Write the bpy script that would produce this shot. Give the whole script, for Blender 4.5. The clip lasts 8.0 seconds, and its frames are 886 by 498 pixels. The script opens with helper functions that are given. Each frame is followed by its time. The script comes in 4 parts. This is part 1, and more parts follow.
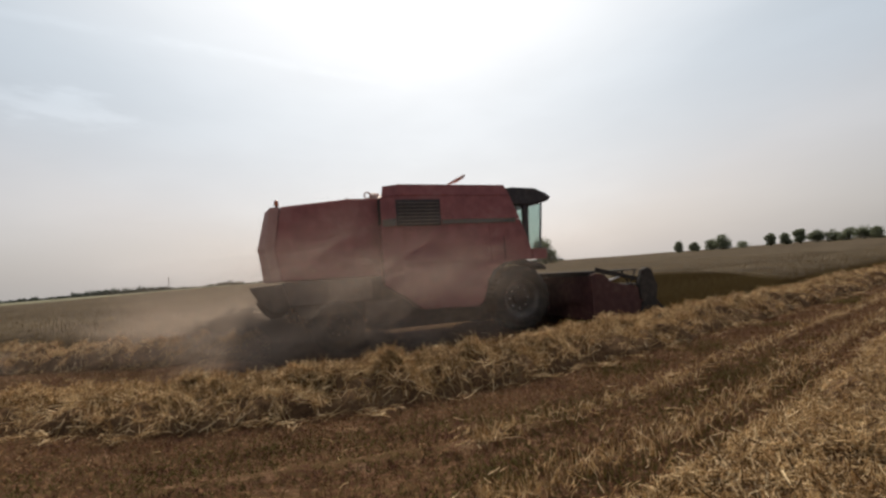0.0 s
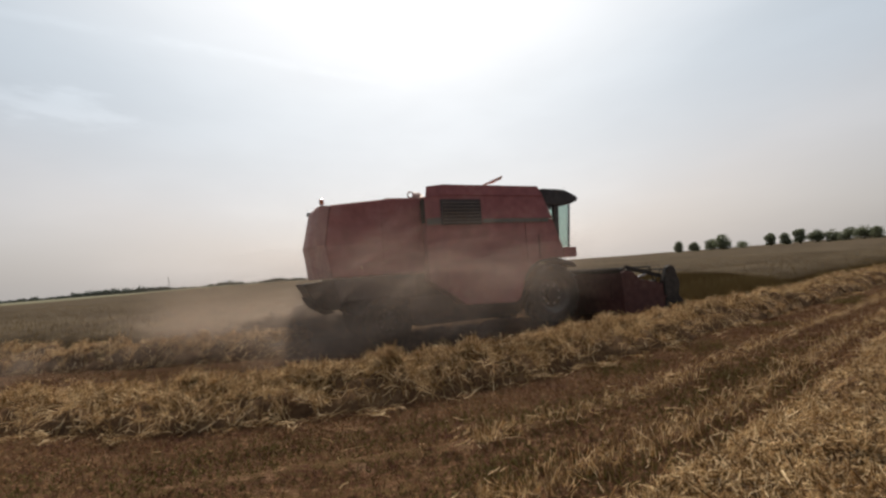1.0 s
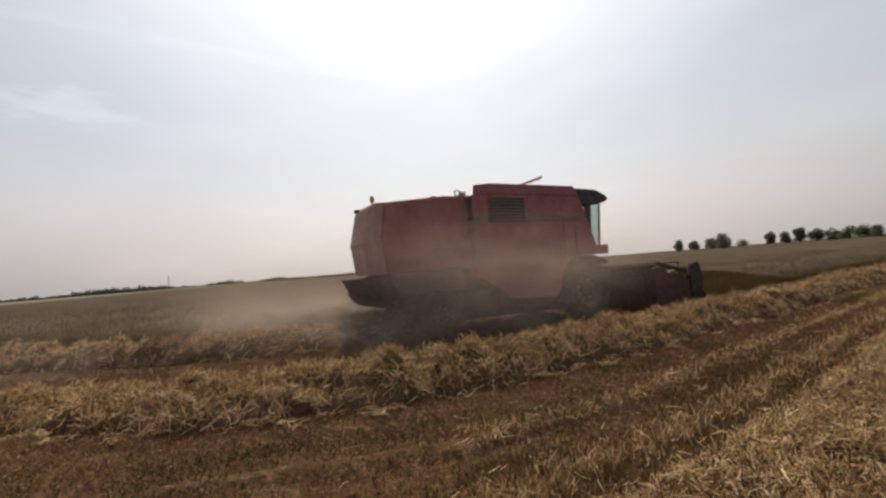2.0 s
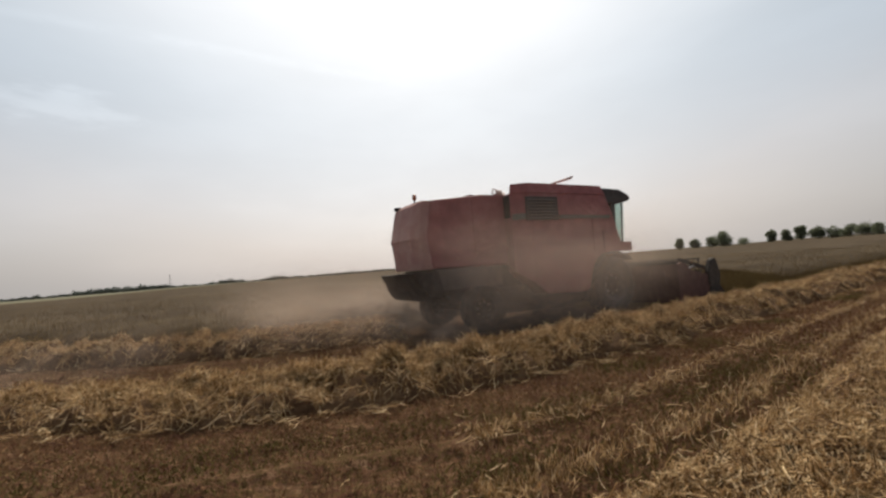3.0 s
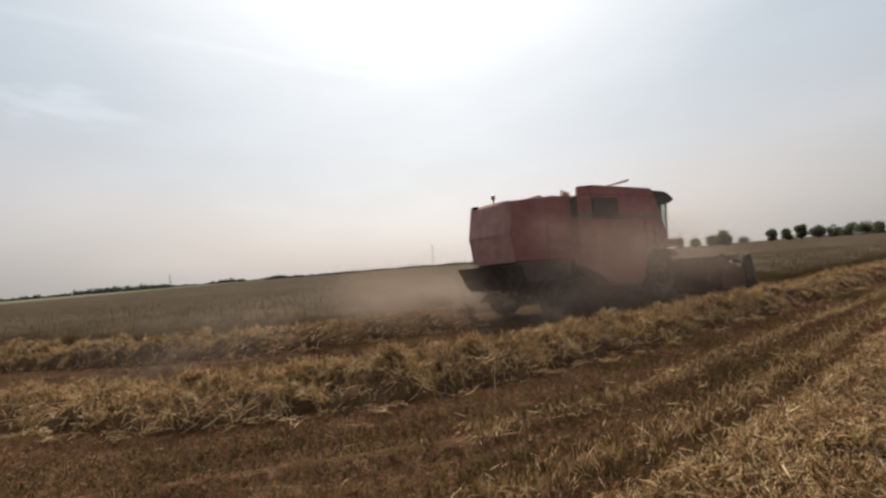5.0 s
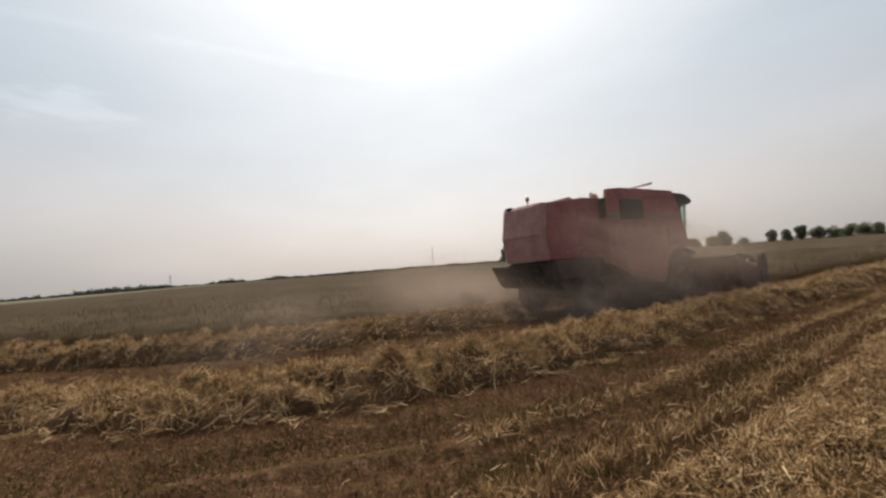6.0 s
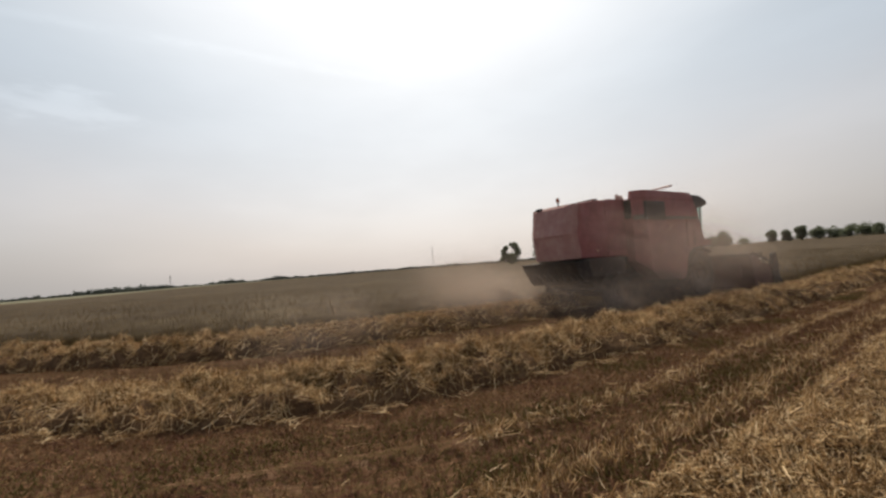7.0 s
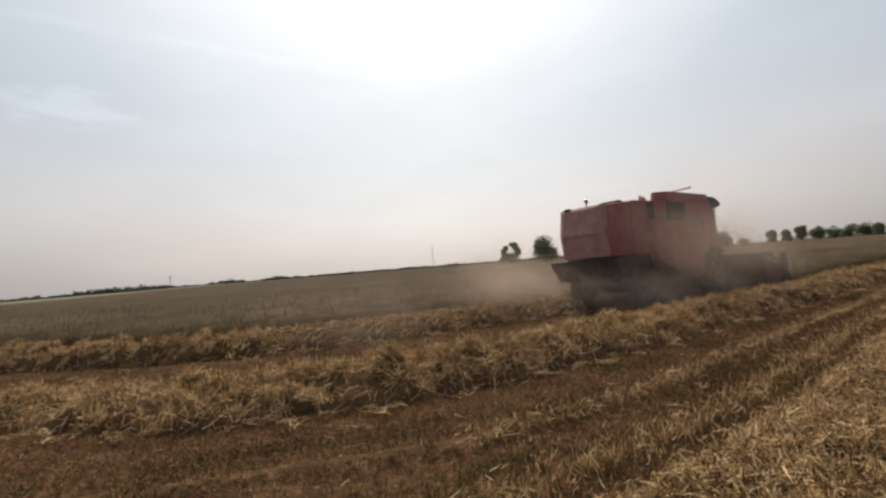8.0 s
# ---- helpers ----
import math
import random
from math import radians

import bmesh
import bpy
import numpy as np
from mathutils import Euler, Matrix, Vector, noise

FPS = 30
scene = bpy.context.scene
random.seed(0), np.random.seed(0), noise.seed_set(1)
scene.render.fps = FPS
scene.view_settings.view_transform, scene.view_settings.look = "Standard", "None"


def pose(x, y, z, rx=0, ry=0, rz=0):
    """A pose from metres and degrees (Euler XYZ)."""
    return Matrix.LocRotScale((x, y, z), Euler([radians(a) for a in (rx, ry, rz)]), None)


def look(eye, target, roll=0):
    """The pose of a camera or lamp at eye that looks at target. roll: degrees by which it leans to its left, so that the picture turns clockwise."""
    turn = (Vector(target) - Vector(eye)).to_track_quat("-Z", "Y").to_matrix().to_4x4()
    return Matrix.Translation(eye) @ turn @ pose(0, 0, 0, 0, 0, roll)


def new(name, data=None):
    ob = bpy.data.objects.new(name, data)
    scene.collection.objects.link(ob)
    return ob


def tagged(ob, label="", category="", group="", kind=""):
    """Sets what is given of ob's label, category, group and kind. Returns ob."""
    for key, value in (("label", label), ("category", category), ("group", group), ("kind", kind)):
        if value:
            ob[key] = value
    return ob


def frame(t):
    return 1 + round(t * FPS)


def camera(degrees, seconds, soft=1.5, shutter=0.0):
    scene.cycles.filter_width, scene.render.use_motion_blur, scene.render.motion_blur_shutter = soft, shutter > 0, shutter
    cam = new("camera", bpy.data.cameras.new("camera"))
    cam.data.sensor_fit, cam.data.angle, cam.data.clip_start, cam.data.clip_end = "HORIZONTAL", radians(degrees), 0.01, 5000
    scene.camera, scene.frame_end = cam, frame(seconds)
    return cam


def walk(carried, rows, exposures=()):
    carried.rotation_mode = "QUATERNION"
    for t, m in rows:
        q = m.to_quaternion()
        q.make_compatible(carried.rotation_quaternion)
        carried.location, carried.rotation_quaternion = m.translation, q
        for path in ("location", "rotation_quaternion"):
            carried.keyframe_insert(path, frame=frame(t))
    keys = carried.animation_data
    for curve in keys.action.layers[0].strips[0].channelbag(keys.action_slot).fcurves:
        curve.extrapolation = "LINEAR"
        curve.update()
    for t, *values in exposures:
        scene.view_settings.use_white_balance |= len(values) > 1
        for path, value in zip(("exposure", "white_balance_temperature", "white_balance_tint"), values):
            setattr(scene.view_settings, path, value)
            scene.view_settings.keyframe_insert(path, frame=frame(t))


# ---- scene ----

# ================= camera =================
EYE = (0.0, 0.0, 1.65)
cam = camera(92.54, 8.0, soft=2.6)


def aim(yaw, pitch, roll):
    a, b = radians(yaw), radians(pitch)
    return look(EYE, (math.sin(a) * math.cos(b), math.cos(a) * math.cos(b), EYE[2] + math.sin(b)), roll)


walk(cam, [(0.0, aim(0.18, 3.29, -4.11)), (0.5, aim(0.18, 3.30, -4.11)), (1.0, aim(0.19, 3.29, -4.11)), (1.5, aim(0.19, 3.24, -4.12)),
           (1.8, aim(0.18, 3.18, -4.14)), (3.0, aim(0.07, 2.95, -4.25)), (3.5, aim(0.0, 2.83, -4.31)), (4.0, aim(0.0, 2.86, -4.31)),
           (4.5, aim(0.02, 2.83, -4.31)), (6.0, aim(0.04, 2.94, -4.27)), (6.5, aim(0.04, 2.97, -4.26)), (8.0, aim(0.04, 2.98, -4.26))])

# ================= sky, sun =================
SUN_EL, SUN_AZ = 54.0, -1.0
world = bpy.data.worlds.new("sky")
scene.world = world
world.use_nodes = True
wn, wl = world.node_tree.nodes, world.node_tree.links
wn.clear()


def wnode(kind, **kw):
    nd = wn.new(kind)
    for k, v in kw.items():
        nd.inputs[k].default_value = v
    return nd


sky = wnode("ShaderNodeTexSky")
sky.sky_type, sky.sun_disc = "NISHITA", False
sky.sun_elevation, sky.sun_rotation = radians(SUN_EL), radians(SUN_AZ)
sky.air_density, sky.dust_density, sky.ozone_density = 1.0, 6.0, 1.0
coord = wnode("ShaderNodeTexCoord")
sep = wnode("ShaderNodeSeparateXYZ")
wl.new(coord.outputs["Generated"], sep.inputs[0])
# summer haze: a bright aureole round the sun, paling into dusty air at the horizon
glow_dir = wnode("ShaderNodeVectorMath")
glow_dir.operation = "DOT_PRODUCT"
wl.new(coord.outputs["Generated"], glow_dir.inputs[0])
glow_dir.inputs[1].default_value = (math.sin(radians(SUN_AZ)) * math.cos(radians(SUN_EL)), math.cos(radians(SUN_AZ)) * math.cos(radians(SUN_EL)), math.sin(radians(SUN_EL)))


def sky_ramp(stops):
    nd = wnode("ShaderNodeValToRGB")
    wl.new(glow_dir.outputs["Value"], nd.inputs[0])
    el = nd.color_ramp.elements
    while len(el) < len(stops):
        el.new(0.5)
    for e, (at, col) in zip(el, stops):
        e.position, e.color = at, (*col, 1)
    return nd


def wmath(op, x, y=0.0):
    nd = wnode("ShaderNodeMath")
    nd.operation = op
    for k, v in enumerate((x, y)):
        if isinstance(v, float):
            nd.inputs[k].default_value = v
        else:
            wl.new(v, nd.inputs[k])
    return nd.outputs[0]


def toward(vec):
    nd = wnode("ShaderNodeVectorMath")
    nd.operation = "DOT_PRODUCT"
    wl.new(coord.outputs["Generated"], nd.inputs[0])
    nd.inputs[1].default_value = vec
    return nd.outputs["Value"]


def wrange(value, a0, a1, b0, b1, kind="SMOOTHSTEP"):
    nd = wnode("ShaderNodeMapRange")
    nd.interpolation_type = kind
    wl.new(value, nd.inputs["Value"])
    for k, v in zip(("From Min", "From Max", "To Min", "To Max"), (a0, a1, b0, b1)):
        nd.inputs[k].default_value = v
    return nd.outputs["Result"]


high_air = sky_ramp([(0.0, (0.34, 0.36, 0.39)), (0.40, (0.36, 0.41, 0.46)), (0.62, (0.42, 0.48, 0.53)), (0.74, (0.52, 0.575, 0.615)), (0.84, (0.66, 0.705, 0.735)), (0.93, (0.76, 0.795, 0.82)), (0.98, (1.06, 1.06, 1.06)), (1.0, (1.5, 1.47, 1.44))])
low_air = sky_ramp([(0.0, (0.36, 0.34, 0.33)), (0.40, (0.43, 0.41, 0.395)), (0.50, (0.565, 0.525, 0.50)), (0.60, (0.715, 0.645, 0.60)), (0.75, (0.88, 0.84, 0.81)), (0.9, (1.0, 0.99, 0.98))])
dusty = wnode("ShaderNodeMix")
dusty.data_type = "RGBA"
wl.new(wrange(sep.outputs["Z"], 0.0, 0.43, 1.0, 0.0), dusty.inputs["Factor"])
wl.new(high_air.outputs["Color"], dusty.inputs["A"])
wl.new(low_air.outputs["Color"], dusty.inputs["B"])
# thin high cloud, one small bright cloud and an old vapour trail
stretch = wnode("ShaderNodeMapping")
stretch.inputs["Scale"].default_value = (2.2, 1.0, 6.0)
stretch.inputs["Rotation"].default_value = (0.0, radians(-9), 0.0)
wl.new(coord.outputs["Generated"], stretch.inputs[0])
veil = wnode("ShaderNodeTexNoise", Scale=1.6, Detail=4.0, Roughness=0.5)
wl.new(stretch.outputs[0], veil.inputs["Vector"])
wisp = wnode("ShaderNodeTexNoise", Scale=9.0, Detail=4.0, Roughness=0.55)
wl.new(stretch.outputs[0], wisp.inputs["Vector"])
base_veil = wrange(veil.outputs["Fac"], 0.3, 0.75, 0.97, 1.045)
away = wnode("ShaderNodeVectorMath")
away.operation = "SUBTRACT"
wl.new(coord.outputs["Generated"], away.inputs[0])
away.inputs[1].default_value = (-0.63, 0.704, 0.328)
squash = wnode("ShaderNodeVectorMath")
squash.operation = "MULTIPLY"
wl.new(away.outputs[0], squash.inputs[0])
squash.inputs[1].default_value = (9.0, 9.0, 30.0)
spread_out = wnode("ShaderNodeVectorMath")
spread_out.operation = "LENGTH"
wl.new(squash.outputs[0], spread_out.inputs[0])
ragged = wmath("ADD", spread_out.outputs["Value"], wrange(wisp.outputs["Fac"], 0.3, 0.7, -0.45, 0.45, "LINEAR"))
cloud = wrange(ragged, 0.1, 1.15, 0.15, 0.0)
off_trail = wmath("ABSOLUTE", toward((-0.2366, 0.3912, -0.8894)))
side_on = wrange(sep.outputs["X"], -0.25, 0.05, 1.0, 0.0)
trail = wmath("MULTIPLY", wmath("MULTIPLY", side_on, wrange(off_trail, 0.0, 0.014, 0.06, 0.0)), wrange(wisp.outputs["Fac"], 0.3, 0.6, 0.1, 1.0))
cloudy = wnode("ShaderNodeVectorMath")
cloudy.operation = "SCALE"
wl.new(dusty.outputs["Result"], cloudy.inputs[0])
wl.new(wmath("ADD", wmath("ADD", base_veil, cloud), trail), cloudy.inputs["Scale"])
bg_sky, bg_haze = wnode("ShaderNodeBackground", Strength=0.025), wnode("ShaderNodeBackground", Strength=0.95)
wl.new(sky.outputs[0], bg_sky.inputs["Color"])
wl.new(cloudy.outputs[0], bg_haze.inputs["Color"])
both, out = wnode("ShaderNodeAddShader"), wnode("ShaderNodeOutputWorld")
wl.new(bg_sky.outputs[0], both.inputs[0])
wl.new(bg_haze.outputs[0], both.inputs[1])
wl.new(both.outputs[0], out.inputs[0])

sun_data = bpy.data.lights.new("sun", "SUN")
sun_data.energy, sun_data.angle, sun_data.color = 4.0, radians(1.5), (1.0, 0.90, 0.74)
sun = new("sun", sun_data)
a, b = radians(SUN_AZ), radians(SUN_EL)
sun.matrix_world = look((60 * math.sin(a) * math.cos(b), 60 * math.cos(a) * math.cos(b), 60 * math.sin(b)), (0, 0, 0))
scene.view_settings.exposure = 0.0
scene.cycles.transparent_max_bounces = 96


# ================= materials =================
def material(name, ramp, rough=0.8, metal=0.0, scale=8.0, detail=6.0, bump=0.0, bump_scale=60.0, through_light=0.0, island=0.0, per_object=0.0, spread=(0.3, 0.7), stretch_by=(1, 1, 1), spec=0.5, turn=0.0):
    """A surface whose colour runs along ramp by a noise at two scales, with fine relief and, where asked, shade-to-shade differences."""
    m = bpy.data.materials.new(name)
    m.use_nodes = True
    nt = m.node_tree
    nd, ln = nt.nodes, nt.links
    bsdf = nd["Principled BSDF"]
    bsdf.inputs["Roughness"].default_value, bsdf.inputs["Metallic"].default_value = rough, metal
    bsdf.inputs["Specular IOR Level"].default_value = spec
    tc, mp = nd.new("ShaderNodeTexCoord"), nd.new("ShaderNodeMapping")
    mp.inputs["Scale"].default_value, mp.inputs["Rotation"].default_value = stretch_by, (0, 0, radians(turn))
    ln.new(tc.outputs["Object"], mp.inputs[0])
    n1, n2 = nd.new("ShaderNodeTexNoise"), nd.new("ShaderNodeTexNoise")
    n1.inputs["Scale"].default_value, n1.inputs["Detail"].default_value = scale, detail
    n2.inputs["Scale"].default_value, n2.inputs["Detail"].default_value = scale * 0.13, 3.0
    for n in (n1, n2):
        ln.new(mp.outputs[0], n.inputs["Vector"])
    mixn = nd.new("ShaderNodeMath")
    mixn.operation = "MULTIPLY_ADD"
    ln.new(n1.outputs["Fac"], mixn.inputs[0])
    mixn.inputs[1].default_value = 0.55
    half = nd.new("ShaderNodeMath")
    half.operation = "MULTIPLY"
    half.inputs[1].default_value = 0.45
    ln.new(n2.outputs["Fac"], half.inputs[0])
    ln.new(half.outputs[0], mixn.inputs[2])
    value = mixn.outputs[0]
    if island or per_object:
        src = nd.new("ShaderNodeNewGeometry").outputs["Random Per Island"] if island else nd.new("ShaderNodeObjectInfo").outputs["Random"]
        k = island or per_object
        ad = nd.new("ShaderNodeMath")
        ad.operation = "MULTIPLY_ADD"
        ln.new(src, ad.inputs[0])
        ad.inputs[1].default_value, ad.inputs[2].default_value = k, -k / 2
        su = nd.new("ShaderNodeMath")
        ln.new(ad.outputs[0], su.inputs[0])
        ln.new(value, su.inputs[1])
        value = su.outputs[0]
    rng = nd.new("ShaderNodeMapRange")
    rng.inputs["From Min"].default_value, rng.inputs["From Max"].default_value = spread
    ln.new(value, rng.inputs["Value"])
    cr = nd.new("ShaderNodeValToRGB")
    while len(cr.color_ramp.elements) < len(ramp):
        cr.color_ramp.elements.new(0.5)
    for i, col in enumerate(ramp):
        cr.color_ramp.elements[i].position = i / (len(ramp) - 1)
        cr.color_ramp.elements[i].color = (*col, 1)
    ln.new(rng.outputs[0], cr.inputs[0])
    ln.new(cr.outputs[0], bsdf.inputs["Base Color"])
    if bump:
        nb, bp = nd.new("ShaderNodeTexNoise"), nd.new("ShaderNodeBump")
        nb.inputs["Scale"].default_value, nb.inputs["Detail"].default_value = bump_scale, 5.0
        ln.new(tc.outputs["Object"], nb.inputs["Vector"])
        ln.new(nb.outputs["Fac"], bp.inputs["Height"])
        bp.inputs["Strength"].default_value, bp.inputs["Distance"].default_value = bump, 0.02
        ln.new(bp.outputs[0], bsdf.inputs["Normal"])
    if through_light:
        tl, mx = nd.new("ShaderNodeBsdfTranslucent"), nd.new("ShaderNodeMixShader")
        ln.new(cr.outputs[0], tl.inputs["Color"])
        mx.inputs[0].default_value = through_light
        ln.new(bsdf.outputs[0], mx.inputs[1])
        ln.new(tl.outputs[0], mx.inputs[2])
        ln.new(mx.outputs[0], nd["Material Output"].inputs[0])
    return m


RED = material("dusty red paint", [(0.175, 0.050, 0.052), (0.25, 0.082, 0.080), (0.30, 0.14, 0.125)], rough=0.65, scale=5.0, bump=0.08, bump_scale=25, spread=(0.3, 0.75), spec=0.3)
# dull dirty red, darkened further to hold the header's shade
RED_DARK = material("dull red steel shade-darkened", [(0.050, 0.024, 0.023), (0.078, 0.037, 0.034), (0.11, 0.066, 0.056)], rough=0.8, scale=6.0, bump=0.1, spec=0.15)
# pale red; the light on the tail panel is put into this tone
GREY = material("pale sheet in lit tone", [(0.24, 0.115, 0.102), (0.32, 0.175, 0.155), (0.39, 0.265, 0.23)], rough=0.75, scale=4.0, bump=0.06, spec=0.25)
LOWGREY = material("dirty grey guard", [(0.06, 0.046, 0.040), (0.095, 0.075, 0.066), (0.14, 0.11, 0.093)], rough=0.8, scale=5.0, bump=0.08, spec=0.2)
DARK = material("dark steel", [(0.018, 0.015, 0.014), (0.034, 0.029, 0.026), (0.07, 0.058, 0.05)], rough=0.75, scale=7.0, bump=0.1, spec=0.15)
BLACK = material("black plastic", [(0.028, 0.024, 0.024), (0.045, 0.038, 0.037), (0.075, 0.062, 0.056)], rough=0.65, scale=9.0, spec=0.25)
RUBBER = material("dusty tyre rubber", [(0.015, 0.014, 0.013), (0.028, 0.025, 0.022), (0.06, 0.05, 0.042)], rough=0.9, scale=6.0, bump=0.2, spec=0.2)
# dusty rims, with the machine's shadow on them put into the dark tone
RIM = material("dusty rim paint shade-darkened", [(0.045, 0.040, 0.038), (0.075, 0.067, 0.062), (0.11, 0.095, 0.08)], rough=0.7, scale=8.0, spec=0.2)
STEEL = material("worn bright steel", [(0.3, 0.28, 0.26), (0.45, 0.42, 0.40), (0.55, 0.5, 0.46)], rough=0.4, metal=0.8, scale=12.0)
PALE = material("faded pink paint", [(0.45, 0.30, 0.26), (0.55, 0.40, 0.35), (0.6, 0.48, 0.42)], rough=0.6, scale=9.0)
AMBER = material("amber lens", [(0.22, 0.06, 0.02), (0.32, 0.09, 0.03)], rough=0.25, scale=20.0)
GREENISH = material("dull green stripe", [(0.095, 0.085, 0.072), (0.125, 0.11, 0.095), (0.16, 0.135, 0.115)], rough=0.6, scale=10.0, spec=0.25)
CLOTH = material("dark seat cloth", [(0.02, 0.02, 0.024), (0.035, 0.035, 0.04)], rough=0.9, scale=30.0)
SOIL = material("stubble soil", [(0.034, 0.016, 0.010), (0.081, 0.039, 0.024), (0.074, 0.050, 0.020), (0.118, 0.062, 0.037), (0.18, 0.115, 0.066)], rough=0.95, scale=22.0, detail=10.0, bump=1.0, bump_scale=60, spec=0.03, stretch_by=(0.4, 1.0, 1.0), turn=-33, spread=(0.36, 0.64))
STRAW = material("dry straw", [(0.11, 0.059, 0.028), (0.34, 0.21, 0.095), (0.62, 0.43, 0.215), (0.91, 0.73, 0.46)], rough=0.6, scale=4.5, through_light=0.38, island=0.85, spread=(0.14, 0.86), spec=0.15)
# straw core, with the shade between and under the straws put into its colour
MOUND_SHADE = material("packed straw in shade tone", [(0.042, 0.023, 0.013), (0.10, 0.058, 0.031), (0.20, 0.125, 0.066)], rough=0.95, scale=14.0, bump=1.0, bump_scale=45, spec=0.05)
STUBBLE = material("cut stubble", [(0.070, 0.029, 0.018), (0.116, 0.053, 0.030), (0.158, 0.082, 0.038), (0.29, 0.182, 0.092)], rough=0.8, scale=1.2, through_light=0.2, island=0.6, spread=(0.15, 0.9), spec=0.08)
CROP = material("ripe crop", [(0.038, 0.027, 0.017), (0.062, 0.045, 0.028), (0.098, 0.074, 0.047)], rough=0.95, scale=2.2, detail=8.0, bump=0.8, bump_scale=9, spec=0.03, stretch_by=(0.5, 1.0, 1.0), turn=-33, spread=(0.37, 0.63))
CROP_STALK = material("ripe crop stalks", [(0.125, 0.085, 0.038), (0.195, 0.14, 0.064), (0.26, 0.195, 0.096)], rough=0.9, scale=1.5, through_light=0.55, island=0.6, spread=(0.15, 0.85), spec=0.05)
# tree green, lightened so that distance haze is in the colour
LEAF = material("summer leaves paled for haze", [(0.11, 0.125, 0.078), (0.15, 0.165, 0.105), (0.195, 0.205, 0.14)], rough=0.85, scale=0.8, through_light=0.5, island=0.4, spec=0.05)
BARK = material("grey bark", [(0.06, 0.05, 0.04), (0.10, 0.085, 0.07)], rough=0.95, scale=6.0, bump=0.5)
MAST_GREY = material("galvanised mast steel", [(0.26, 0.26, 0.26), (0.34, 0.34, 0.34)], rough=0.6, scale=2.0)
WEED = material("olive field weeds", [(0.085, 0.072, 0.022), (0.12, 0.10, 0.032), (0.165, 0.135, 0.045)], rough=0.8, scale=2.0, through_light=0.3, island=0.5, spec=0.1)
CUT_FIELD = material("pale cut field", [(0.12, 0.115, 0.075), (0.155, 0.145, 0.10), (0.19, 0.175, 0.125)], rough=0.95, scale=0.3, spec=0.03)
# hedge green, greyed and lightened to carry the haze in front of it
FAR_LEAF = material("far hedge leaves paled for haze", [(0.09, 0.105, 0.09), (0.12, 0.134, 0.115), (0.155, 0.165, 0.145)], rough=0.9, scale=0.1, through_light=0.4, spec=0.05)


def glass_material():
    m = bpy.data.materials.new("tinted cab glass")
    m.use_nodes = True
    nd, ln = m.node_tree.nodes, m.node_tree.links
    nd.remove(nd["Principled BSDF"])
    tr, gl, mx = nd.new("ShaderNodeBsdfTransparent"), nd.new("ShaderNodeBsdfGlossy"), nd.new("ShaderNodeMixShader")
    tr.inputs["Color"].default_value = (0.80, 0.87, 0.85, 1)
    gl.inputs["Roughness"].default_value = 0.05
    mx.inputs[0].default_value = 0.08
    ln.new(tr.outputs[0], mx.inputs[1])
    ln.new(gl.outputs[0], mx.inputs[2])
    ln.new(mx.outputs[0], nd["Material Output"].inputs[0])
    return m


GLASS = glass_material()


# ================= mesh helpers =================
def part(name, bm, mat, parent=None, label="", smooth=False):
    me = bpy.data.meshes.new(name)
    bmesh.ops.recalc_face_normals(bm, faces=bm.faces[:])
    bm.to_mesh(me)
    bm.free()
    me.materials.append(mat)
    if smooth:
        for p in me.polygons:
            p.use_smooth = True
    ob = new(name, me)
    ob.parent = parent
    if label:
        ob["label"] = label
    return ob


def bevel(bm, w, seg=2):
    bmesh.ops.bevel(bm, geom=[e for e in bm.edges if e.calc_face_angle(0) > 0.5], offset=w, segments=seg, affect="EDGES", profile=0.6)
    return bm


def box(x0, x1, y0, y1, z0, z1, w=0.0, bm=None):
    bm2 = bmesh.new()
    bmesh.ops.create_cube(bm2, size=1.0, matrix=Matrix.Translation(((x0 + x1) / 2, (y0 + y1) / 2, (z0 + z1) / 2)) @ Matrix.Diagonal((x1 - x0, y1 - y0, z1 - z0, 1)))
    if w:
        bevel(bm2, w)
    return join(bm, bm2)


def join(bm, bm2):
    if bm is None:
        return bm2
    me = bpy.data.meshes.new("tmp")
    bm2.to_mesh(me)
    bm2.free()
    bm.from_mesh(me)
    bpy.data.meshes.remove(me)
    return bm


def prism(profile, y0, y1, w=0.0, taper=None, bm=None):
    """A side outline of (x, z) points drawn out from y0 to y1; taper(x, z) scales the half width."""
    bm2 = bmesh.new()
    k = taper or (lambda x, z: 1.0)
    lo = [bm2.verts.new((x, y0 * k(x, z), z)) for x, z in profile]
    hi = [bm2.verts.new((x, y1 * k(x, z), z)) for x, z in profile]
    bm2.faces.new(lo)
    bm2.faces.new(hi[::-1])
    for i in range(len(lo)):
        j = (i + 1) % len(lo)
        bm2.faces.new((lo[i], hi[i], hi[j], lo[j]))
    bmesh.ops.recalc_face_normals(bm2, faces=bm2.faces[:])
    if w:
        bevel(bm2, w)
    return join(bm, bm2)


def rod(p0, p1, r, bm=None, seg=10, r2=None):
    bm2 = bmesh.new()
    p0, p1 = Vector(p0), Vector(p1)
    d = p1 - p0
    m = Matrix.Translation((p0 + p1) / 2) @ d.to_track_quat("Z", "Y").to_matrix().to_4x4()
    bmesh.ops.create_cone(bm2, cap_ends=True, segments=seg, radius1=r, radius2=r if r2 is None else r2, depth=d.length, matrix=m)
    return join(bm, bm2)


